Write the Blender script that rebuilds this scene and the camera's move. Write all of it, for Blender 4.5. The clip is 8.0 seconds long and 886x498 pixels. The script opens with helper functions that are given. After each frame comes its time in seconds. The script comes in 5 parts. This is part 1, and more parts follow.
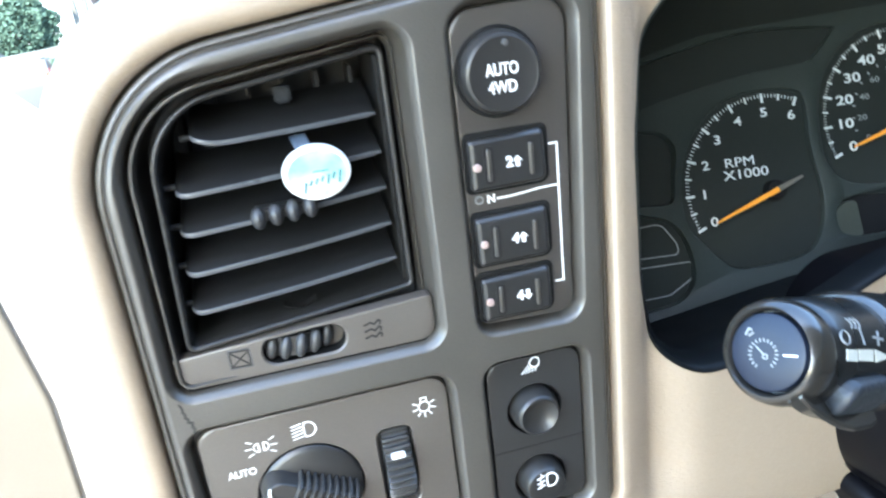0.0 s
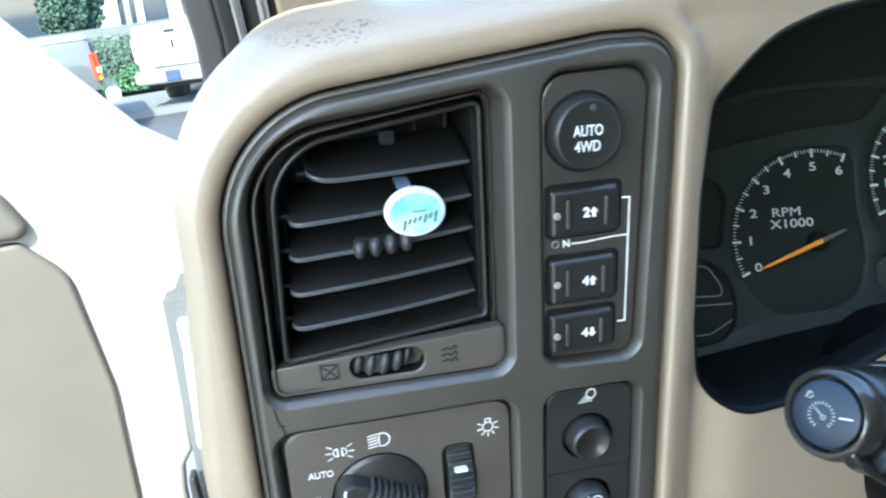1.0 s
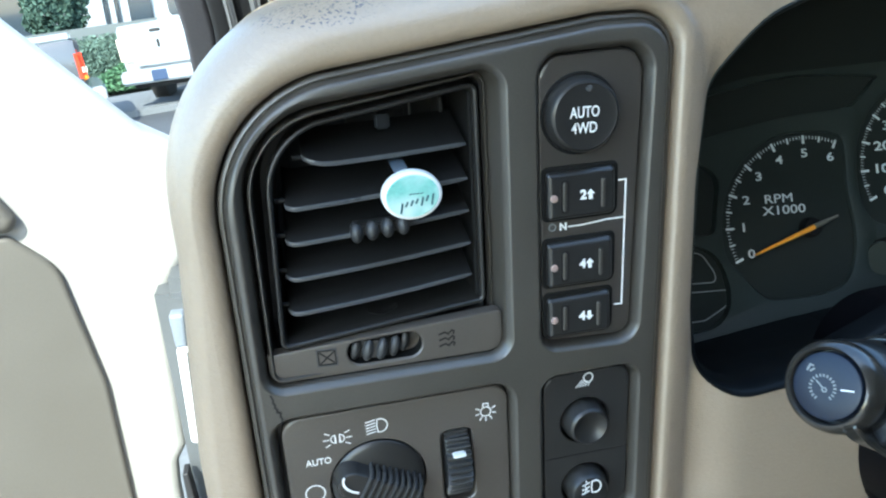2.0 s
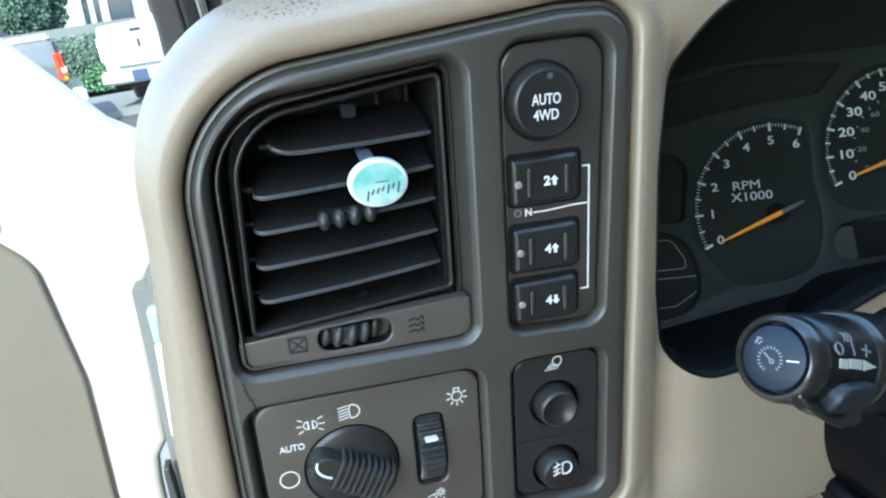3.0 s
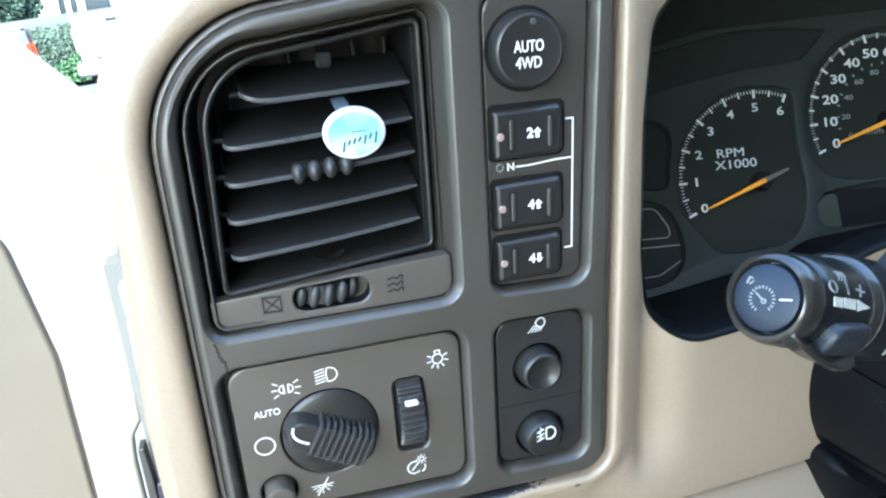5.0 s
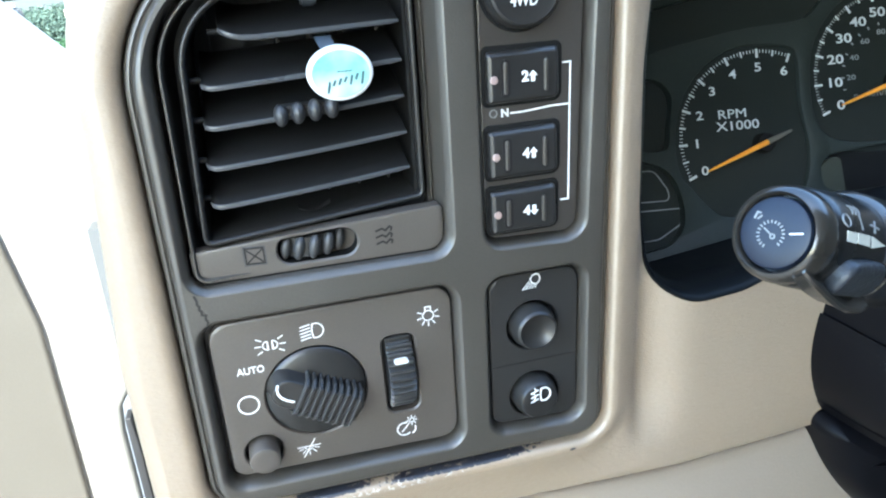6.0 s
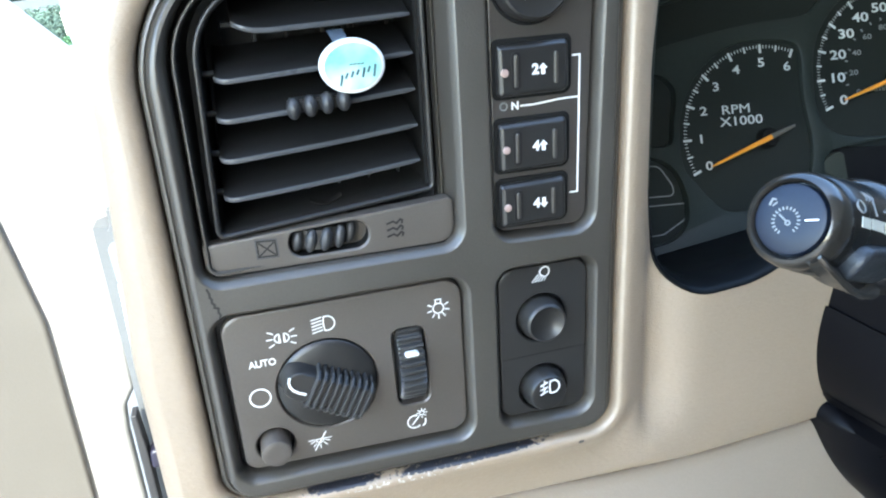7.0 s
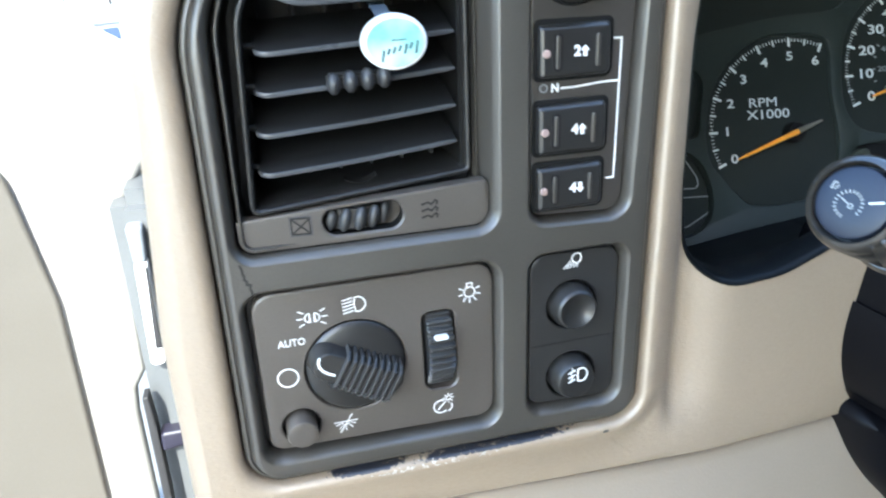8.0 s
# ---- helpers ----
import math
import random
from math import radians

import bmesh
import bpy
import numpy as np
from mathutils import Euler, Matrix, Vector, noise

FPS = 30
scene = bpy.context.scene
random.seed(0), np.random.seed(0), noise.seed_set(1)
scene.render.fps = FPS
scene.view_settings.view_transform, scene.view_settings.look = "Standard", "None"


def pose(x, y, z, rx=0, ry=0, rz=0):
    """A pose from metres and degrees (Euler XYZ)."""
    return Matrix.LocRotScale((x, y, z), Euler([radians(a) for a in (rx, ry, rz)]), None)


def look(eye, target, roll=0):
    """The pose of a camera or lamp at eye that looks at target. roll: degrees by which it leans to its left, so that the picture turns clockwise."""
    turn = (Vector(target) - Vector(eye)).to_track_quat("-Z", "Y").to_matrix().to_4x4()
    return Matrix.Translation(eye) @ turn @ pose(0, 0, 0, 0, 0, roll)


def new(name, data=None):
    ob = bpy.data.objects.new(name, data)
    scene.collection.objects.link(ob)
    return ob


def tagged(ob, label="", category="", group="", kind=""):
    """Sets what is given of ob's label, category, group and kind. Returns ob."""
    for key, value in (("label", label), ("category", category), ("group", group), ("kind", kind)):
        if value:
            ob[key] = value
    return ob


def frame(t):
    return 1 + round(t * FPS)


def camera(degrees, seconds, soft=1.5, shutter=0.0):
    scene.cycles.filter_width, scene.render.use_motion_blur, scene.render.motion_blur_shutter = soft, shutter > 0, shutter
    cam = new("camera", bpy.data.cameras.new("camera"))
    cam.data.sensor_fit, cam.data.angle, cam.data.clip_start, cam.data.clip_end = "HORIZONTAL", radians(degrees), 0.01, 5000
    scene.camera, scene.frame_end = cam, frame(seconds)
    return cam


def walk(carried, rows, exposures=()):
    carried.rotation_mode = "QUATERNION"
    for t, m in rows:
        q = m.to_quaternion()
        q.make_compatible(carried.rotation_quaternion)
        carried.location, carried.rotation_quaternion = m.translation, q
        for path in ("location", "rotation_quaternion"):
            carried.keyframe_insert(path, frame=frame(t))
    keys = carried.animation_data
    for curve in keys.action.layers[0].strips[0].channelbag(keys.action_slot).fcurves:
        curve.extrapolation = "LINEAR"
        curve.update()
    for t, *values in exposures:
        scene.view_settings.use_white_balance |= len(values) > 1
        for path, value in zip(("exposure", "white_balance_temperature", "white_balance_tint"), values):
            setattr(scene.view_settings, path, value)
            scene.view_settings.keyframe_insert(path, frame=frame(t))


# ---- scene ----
from mathutils.geometry import delaunay_2d_cdt, intersect_point_line

cam = camera(62.74, 8.0, soft=2.1, shutter=0.5)
PATH = [
    (0, (-0.07654, -0.25998, 0.08295), (0.11889, 0.65642, -0.26634), -6.891),
    (0.5, (-0.09289, -0.26964, 0.09934), (0.08725, 0.65004, -0.24956), -4.104),
    (1, (-0.10413, -0.27666, 0.10730), (0.06595, 0.64750, -0.23474), -3.344),
    (1.2, (-0.11003, -0.26810, 0.10630), (0.05983, 0.65531, -0.23786), -2.405),
    (2.3, (-0.10600, -0.28124, 0.10068), (0.08319, 0.63793, -0.24477), -3.920),
    (2.5, (-0.10470, -0.28323, 0.10088), (0.08748, 0.63461, -0.24644), -3.888),
    (3, (-0.10153, -0.28504, 0.09851), (0.10000, 0.62986, -0.25127), -4.039),
    (3.5, (-0.09705, -0.28384, 0.09564), (0.11293, 0.62769, -0.25794), -4.163),
    (4, (-0.09328, -0.28425, 0.09310), (0.12288, 0.62500, -0.26261), -3.998),
    (4.5, (-0.09718, -0.28255, 0.08762), (0.12369, 0.62469, -0.27033), -3.630),
    (5, (-0.10076, -0.28076, 0.08028), (0.12328, 0.62467, -0.28027), -3.756),
    (5.2, (-0.10125, -0.27751, 0.07609), (0.12366, 0.62530, -0.29045), -3.522),
    (6.3, (-0.09664, -0.27418, 0.06122), (0.12964, 0.62186, -0.32076), -3.743),
    (6.5, (-0.09733, -0.27645, 0.06144), (0.12876, 0.62103, -0.31724), -3.982),
    (7, (-0.10375, -0.27532, 0.06033), (0.12515, 0.62088, -0.31968), -3.679),
    (7.5, (-0.10405, -0.27272, 0.04531), (0.12556, 0.62314, -0.33508), -3.960),
    (8, (-0.11762, -0.27007, 0.05478), (0.11187, 0.62327, -0.33159), -2.240),
]
EXPOSURES = [(0, 3.98, 6200, 3), (0.5, 3.74, 6150, 1), (1, 3.2, 6000, -1), (2.5, 2.76, 5950, -4), (3.5, 3.05, 6000, -4), (4, 3.32, 6050, -2), (5, 3.48, 6050, 0), (8, 3.45, 6080, 3)]
walk(cam, [(t, look(eye, target, roll)) for t, eye, target, roll in PATH], EXPOSURES)

# ---- light ----
world = bpy.data.worlds.new("sky")
scene.world = world
world.use_nodes = True
wn = world.node_tree
sky = wn.nodes.new("ShaderNodeTexSky")
sky.sky_type, sky.sun_disc = "NISHITA", False
SUN_AT = Vector((-0.42, -1.30, 1.25)).normalized()
sky.sun_elevation = math.asin(SUN_AT.z)
sky.sun_rotation = math.atan2(SUN_AT.x, SUN_AT.y)
background = wn.nodes["Background"]
background.inputs["Strength"].default_value = 0.15
wn.links.new(sky.outputs[0], background.inputs["Color"])
sun_lamp = bpy.data.lights.new("sun", "SUN")
sun_lamp.energy, sun_lamp.angle, sun_lamp.color = 2.0, radians(0.6), (1.0, 0.94, 0.84)
sun = new("sun", sun_lamp)
sun.matrix_world = look(SUN_AT * 5, (0, 0, 0))


# ---- materials ----
def material(name, colour, rough=0.5, metal=0.0, grain=0.0, size=900.0, vary=0.06, spec=0.5, coat=0.0, emit=0.0, blotch=18.0):
    """A surface with fine relief (grain, at size per metre), and two scales of colour and gloss variation."""
    m = bpy.data.materials.new(name)
    m.use_nodes = True
    nt = m.node_tree
    b = nt.nodes["Principled BSDF"]
    b.inputs["Metallic"].default_value = metal
    b.inputs["Specular IOR Level"].default_value = spec
    b.inputs["Coat Weight"].default_value = coat
    tc = nt.nodes.new("ShaderNodeTexCoord")
    big = nt.nodes.new("ShaderNodeTexNoise")
    big.inputs["Scale"].default_value, big.inputs["Detail"].default_value = blotch, 5
    fine = nt.nodes.new("ShaderNodeTexNoise")
    fine.inputs["Scale"].default_value, fine.inputs["Detail"].default_value = size, 2
    both = nt.nodes.new("ShaderNodeMath")
    both.operation = "ADD"
    for n in (big, fine):
        nt.links.new(tc.outputs["Object"], n.inputs["Vector"])
    nt.links.new(big.outputs["Fac"], both.inputs[0])
    nt.links.new(fine.outputs["Fac"], both.inputs[1])
    ramp = nt.nodes.new("ShaderNodeMapRange")
    ramp.inputs["From Min"].default_value, ramp.inputs["From Max"].default_value = 0.5, 1.5
    ramp.inputs["To Min"].default_value, ramp.inputs["To Max"].default_value = 1 - 2 * vary, 1 + 2 * vary
    nt.links.new(both.outputs[0], ramp.inputs["Value"])
    tint = nt.nodes.new("ShaderNodeVectorMath")
    tint.operation = "SCALE"
    tint.inputs[0].default_value = colour
    nt.links.new(ramp.outputs[0], tint.inputs["Scale"])
    nt.links.new(tint.outputs[0], b.inputs["Base Color"])
    gloss = nt.nodes.new("ShaderNodeMapRange")
    gloss.inputs["From Min"].default_value, gloss.inputs["From Max"].default_value = 0.3, 0.7
    gloss.inputs["To Min"].default_value, gloss.inputs["To Max"].default_value = rough * 0.86, min(1, rough * 1.14)
    nt.links.new(big.outputs["Fac"], gloss.inputs["Value"])
    nt.links.new(gloss.outputs[0], b.inputs["Roughness"])
    if grain:
        bump = nt.nodes.new("ShaderNodeBump")
        bump.inputs["Strength"].default_value, bump.inputs["Distance"].default_value = grain, 0.0004
        nt.links.new(fine.outputs["Fac"], bump.inputs["Height"])
        nt.links.new(bump.outputs[0], b.inputs["Normal"])
    if emit:
        nt.links.new(tint.outputs[0], b.inputs["Emission Color"])
        b.inputs["Emission Strength"].default_value = emit
    return m


DASH_AT = Vector((0, 0, -0.2))


def worn(m, centre, half, size, amount, colour, at=DASH_AT):
    """Chips of another colour in a box-shaped patch of a material, ragged by noise."""
    nt = m.node_tree
    b = nt.nodes["Principled BSDF"]
    old = b.inputs["Base Color"].links[0].from_socket
    tc = nt.nodes.new("ShaderNodeTexCoord")
    off = nt.nodes.new("ShaderNodeVectorMath")
    off.operation = "SUBTRACT"
    off.inputs[1].default_value = Vector(centre) - at
    nt.links.new(tc.outputs["Object"], off.inputs[0])
    div = nt.nodes.new("ShaderNodeVectorMath")
    div.operation = "DIVIDE"
    div.inputs[1].default_value = half
    nt.links.new(off.outputs[0], div.inputs[0])
    far = nt.nodes.new("ShaderNodeVectorMath")
    far.operation = "LENGTH"
    nt.links.new(div.outputs[0], far.inputs[0])
    n = nt.nodes.new("ShaderNodeTexNoise")
    n.inputs["Scale"].default_value, n.inputs["Detail"].default_value, n.inputs["Roughness"].default_value = size, 6, 0.7
    nt.links.new(tc.outputs["Object"], n.inputs["Vector"])
    fade = nt.nodes.new("ShaderNodeMapRange")
    fade.inputs["From Min"].default_value, fade.inputs["From Max"].default_value = 0.45, 1.0
    fade.inputs["To Min"].default_value, fade.inputs["To Max"].default_value = amount, -0.3
    nt.links.new(far.outputs["Value"], fade.inputs["Value"])
    add = nt.nodes.new("ShaderNodeMath")
    add.operation = "ADD"
    nt.links.new(n.outputs["Fac"], add.inputs[0])
    nt.links.new(fade.outputs[0], add.inputs[1])
    cut = nt.nodes.new("ShaderNodeMapRange")
    cut.inputs["From Min"].default_value, cut.inputs["From Max"].default_value = 0.60, 0.63
    nt.links.new(add.outputs[0], cut.inputs["Value"])
    mix = nt.nodes.new("ShaderNodeMix")
    mix.data_type = "RGBA"
    mix.inputs["B"].default_value = (*colour, 1)
    nt.links.new(cut.outputs[0], mix.inputs["Factor"])
    nt.links.new(old, mix.inputs["A"])
    nt.links.new(mix.outputs["Result"], b.inputs["Base Color"])
    return m


TAN = material("tan vinyl", (0.316, 0.247, 0.178), 0.38, grain=0.16, size=480, vary=0.035, spec=0.9)


def wrinkled(m, size, strength):
    """Leather-like creases under the fine grain."""
    nt = m.node_tree
    tc = nt.nodes.new("ShaderNodeTexCoord")
    squash = nt.nodes.new("ShaderNodeVectorMath")
    squash.operation = "MULTIPLY"
    squash.inputs[1].default_value = (0.7, 0.7, 1.5)
    n = nt.nodes.new("ShaderNodeTexNoise")
    n.inputs["Scale"].default_value, n.inputs["Detail"].default_value, n.inputs["Distortion"].default_value = size, 3, 1.2
    bump = nt.nodes.new("ShaderNodeBump")
    bump.inputs["Strength"].default_value, bump.inputs["Distance"].default_value = strength, 0.0010
    nt.links.new(tc.outputs["Object"], squash.inputs[0])
    nt.links.new(squash.outputs[0], n.inputs["Vector"])
    nt.links.new(n.outputs["Fac"], bump.inputs["Height"])
    old = [x for x in nt.nodes if x.bl_idname == "ShaderNodeBump" and x is not bump]
    nt.links.new(bump.outputs[0], old[0].inputs["Normal"])


wrinkled(TAN, 520, 0.26)
worn(TAN, (-0.056, 0.0, -0.1676), (0.068, 0.03, 0.0042), 460, 0.05, (0.56, 0.53, 0.49))
worn(TAN, (-0.086, 0.0, -0.1640), (0.032, 0.03, 0.0034), 420, 0.24, (0.018, 0.020, 0.028))
worn(TAN, (-0.024, 0.0, -0.1654), (0.064, 0.03, 0.0027), 420, 0.23, (0.018, 0.020, 0.028))
worn(TAN, (0.0305, 0.0, -0.1700), (0.0022, 0.03, 0.0016), 300, 0.5, (0.016, 0.018, 0.024))
worn(TAN, (-0.092, 0.010, 0.0925), (0.050, 0.03, 0.0105), 700, 0.05, (0.050, 0.056, 0.080))
TAN_LOW = material("tan knee panel vinyl", (0.285, 0.232, 0.178), 0.45, grain=0.3, size=700, vary=0.03)
TAN_TRIM = material("tan pillar cloth", (0.20, 0.17, 0.135), 0.8, grain=0.3, size=1500)
BEZEL = material("charcoal grained plastic", (0.052, 0.046, 0.038), 0.38, grain=0.22, size=1300, vary=0.10, spec=1.0)
MODULE = material("charcoal switch plate plastic", (0.071, 0.060, 0.050), 0.40, grain=0.16, size=1800, vary=0.10, spec=1.0)
SWITCH_BLACK = material("black switch plate plastic", (0.046, 0.040, 0.035), 0.34, grain=0.16, size=1800, vary=0.10, spec=0.9)
LAMP_PLATE = material("dark charcoal plate plastic", (0.024, 0.023, 0.022), 0.42, grain=0.16, size=1800, vary=0.10)
WHEEL = material("worn black ribbed plastic", (0.036, 0.036, 0.036), 0.30, vary=0.12)
KNOB = material("black satin plastic", (0.020, 0.019, 0.018), 0.34, grain=0.12, size=1800, vary=0.12, spec=0.6)
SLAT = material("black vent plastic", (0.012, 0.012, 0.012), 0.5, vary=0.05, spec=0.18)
# Vent plastic made lighter, for the light on the barrel's right wall.
BARREL = material("light-raised vent barrel plastic", (0.026, 0.025, 0.023), 0.4, vary=0.12)
RIBBED = material("matt black ribbed plastic", (0.032, 0.032, 0.033), 0.42, vary=0.1)
# Paler grey that paints the highlight along black edges.
EDGE_GLINT = material("grey edge highlight", (0.060, 0.062, 0.066), 0.30, vary=0.08)
# Near-black for shade painted in gaps, and for a few plain dark parts.
PIT = material("black gap shade and dark plastic", (0.010, 0.010, 0.010), 0.8, spec=0.1)
BACK = material("black duct plastic", (0.017, 0.017, 0.018), 0.6)
WHITE = material("white printed ink", (0.78, 0.78, 0.76), 0.55, vary=0.02)
ARROW_INK = material("cream printed ink", (0.46, 0.47, 0.42), 0.55, vary=0.04)
GREY_INK = material("grey printed ink", (0.060, 0.060, 0.060), 0.55, vary=0.02)
DIM_INK = material("dim grey dial ink", (0.22, 0.23, 0.23), 0.55, vary=0.02)
DARK_INK = material("dark moulded mark", (0.012, 0.011, 0.011), 0.5)
LED = material("unlit indicator window", (0.36, 0.26, 0.23), 0.35, vary=0.05)
# Darker copy of the hood plastic; paints the shade on its floor.
HOOD_SHADE = material("shade-darkened hood plastic", (0.005, 0.006, 0.007), 0.42, grain=0.12, size=1500, vary=0.1, spec=0.12)
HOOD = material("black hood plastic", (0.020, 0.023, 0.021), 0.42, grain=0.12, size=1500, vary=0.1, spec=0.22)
FACE = material("dark grey cluster mask", (0.022, 0.028, 0.025), 0.5, vary=0.08, spec=0.25)
DIAL = material("black dial face", (0.013, 0.016, 0.014), 0.6, vary=0.06, spec=0.25)
DIAL_INK = material("pale dial ink", (0.62, 0.65, 0.64), 0.55, vary=0.02)
DIAL_DULL = material("dulled dial ink", (0.36, 0.38, 0.37), 0.55, vary=0.04)
LENS_END = material("pale translucent plastic", (0.040, 0.045, 0.034), 0.4, vary=0.1)
NEEDLE = material("orange needle", (0.90, 0.36, 0.04), 0.4, vary=0.03)
TAIL = material("dull grey needle tail", (0.13, 0.12, 0.10), 0.5)
SLIDER = material("grey textured switch plastic", (0.024, 0.028, 0.034), 0.38, grain=0.6, size=900, vary=0.2, blotch=300)
COLLAR = material("worn shiny black plastic", (0.022, 0.020, 0.017), 0.22, grain=0.03, size=1500, vary=0.25, blotch=60, spec=1.0)
STALK = material("black stalk plastic", (0.006, 0.0065, 0.007), 0.27, grain=0.05, size=1500, vary=0.15, spec=0.8)
PADDLE = material("matt black lever plastic", (0.008, 0.009, 0.010), 0.5, spec=0.3, vary=0.1)
STALK_CAP = material("blue-black stalk button", (0.009, 0.014, 0.028), 0.42, grain=0.06, size=1500, vary=0.1, spec=0.4)
SHROUD = material("black column cover plastic", (0.004, 0.004, 0.005), 0.40, spec=0.10, grain=0.08, size=1400, vary=0.12)
DOOR = material("pale door vinyl", (0.33, 0.322, 0.305), 0.55, grain=0.3, size=700, vary=0.03)
DOOR_PAD = material("taupe door insert vinyl", (0.108, 0.100, 0.088), 0.6, grain=0.3, size=700, vary=0.03)
PAINT = material("white body paint", (0.72, 0.73, 0.74), 0.25, coat=0.5, vary=0.02)
JAMB = material("grey jamb paint", (0.085, 0.09, 0.095), 0.4, vary=0.06)
BOOT = material("pale blue-grey rubber", (0.16, 0.18, 0.21), 0.5)
STRAP = material("indigo door check strap", (0.012, 0.011, 0.022), 0.45)
RUBBER = material("black weatherstrip rubber", (0.016, 0.016, 0.018), 0.55, vary=0.1)
# Pale colour standing in for highlights on the pillar's seal lips.
LIP_GLINT = material("pale seal highlight", (0.26, 0.26, 0.27), 0.4)
RUBBER_GREY = material("grey pillar plastic", (0.062, 0.060, 0.068), 0.5, vary=0.1)
TEAL = material("teal label", (0.22, 0.52, 0.46), 0.3, vary=0.10, blotch=70)
RIM = material("white plastic rim", (0.80, 0.82, 0.80), 0.3, vary=0.02)
TEAL_INK = material("dark teal ink", (0.05, 0.12, 0.13), 0.4)
CLIP = material("blue-grey clip plastic", (0.05, 0.065, 0.085), 0.25)
CLIP_DARK = material("dark clip plastic", (0.022, 0.026, 0.032), 0.3)


def clouded(m, colour, size, low, high):
    """Soft clouds of another colour printed over a material."""
    nt = m.node_tree
    b = nt.nodes["Principled BSDF"]
    old = b.inputs["Base Color"].links[0].from_socket
    tc = nt.nodes.new("ShaderNodeTexCoord")
    n = nt.nodes.new("ShaderNodeTexNoise")
    n.inputs["Scale"].default_value, n.inputs["Detail"].default_value = size, 1.5
    cut = nt.nodes.new("ShaderNodeMapRange")
    cut.inputs["From Min"].default_value, cut.inputs["From Max"].default_value = low, high
    mix = nt.nodes.new("ShaderNodeMix")
    mix.data_type = "RGBA"
    mix.inputs["B"].default_value = (*colour, 1)
    nt.links.new(tc.outputs["Object"], n.inputs["Vector"])
    nt.links.new(n.outputs["Fac"], cut.inputs["Value"])
    nt.links.new(cut.outputs[0], mix.inputs["Factor"])
    nt.links.new(old, mix.inputs["A"])
    nt.links.new(mix.outputs["Result"], b.inputs["Base Color"])


clouded(TEAL, (0.55, 0.70, 0.67), 70, 0.42, 0.66)


# ---- shaping ----
def flat(x, z, y):
    return Vector((x, y, z))


def rp(poly, d=0.0, n=11):
    """Outline of a counter-clockwise polygon of (x, z, radius), pushed out by d."""
    k = len(poly)
    lines = []
    for i in range(k):
        p, q = Vector(poly[i][:2]), Vector(poly[(i + 1) % k][:2])
        t = (q - p).normalized()
        lines.append((p + Vector((t.y, -t.x)) * d, t))
    out = []
    for i in range(k):
        p0, t0 = lines[i - 1]
        p1, t1 = lines[i]
        cr = t0.x * t1.y - t0.y * t1.x
        if abs(cr) < 1e-6:
            v = p1
        else:
            w = p1 - p0
            v = p0 + t0 * ((w.x * t1.y - w.y * t1.x) / cr)
        turn = math.atan2(cr, t0.dot(t1))
        r = max(0.0003, poly[i][2] + (d if turn > 0 else -d))
        tl = r * math.tan(abs(turn) / 2)
        a = v - t0 * tl
        side = Vector((-t0.y, t0.x)) * (1 if turn > 0 else -1)
        c = a + side * r
        for j in range(n):
            g = turn * j / (n - 1)
            s = a - c
            out.append((c.x + s.x * math.cos(g) - s.y * math.sin(g), c.y + s.x * math.sin(g) + s.y * math.cos(g)))
    return out


def circle(x, z, r, n=40, rz=None):
    return [(x + r * math.cos(2 * math.pi * i / n), z + (rz or r) * math.sin(2 * math.pi * i / n)) for i in range(n)]


def scaled(pts, c, f):
    return [(c[0] + (x - c[0]) * f, c[1] + (z - c[1]) * f) for x, z in pts]


def loft(bm, rings, closed=True, cap=False, cap_start=False):
    made = [[bm.verts.new(p) for p in r] for r in rings]
    for a, b in zip(made[:-1], made[1:]):
        n = len(a)
        for i in range(n if closed else n - 1):
            bm.faces.new((a[i], a[(i + 1) % n], b[(i + 1) % n], b[i]))
    if cap:
        bm.faces.new(made[-1])
    if cap_start:
        bm.faces.new(list(reversed(made[0])))
    return made


def sheet(bm, outer, holes, y, place=flat):
    """A flat face with holes."""
    edges = []
    for ring in (outer, *holes):
        vs = [bm.verts.new(place(x, z, y)) for x, z in ring]
        edges += [bm.edges.new((vs[i], vs[(i + 1) % len(vs)])) for i in range(len(vs))]
    n = place(0, 0, -1) - place(0, 0, 0)
    bmesh.ops.triangle_fill(bm, use_beauty=True, use_dissolve=False, edges=edges, normal=n)


def inside(p, ring):
    """Whether a point lies in a closed outline."""
    odd = False
    for (x0, z0), (x1, z1) in zip(ring, ring[1:] + ring[:1]):
        if (z0 > p[1]) != (z1 > p[1]) and p[0] < x0 + (p[1] - z0) * (x1 - x0) / (z1 - z0):
            odd = not odd
    return odd


def far_from(p, ring, d):
    q = Vector((p[0], p[1], 0))
    for (x0, z0), (x1, z1) in zip(ring, ring[1:] + ring[:1]):
        a, b = Vector((x0, z0, 0)), Vector((x1, z1, 0))
        c, f = intersect_point_line(q, a, b)
        c = a if f < 0 else b if f > 1 else c
        if (c - q).length < d:
            return False
    return True


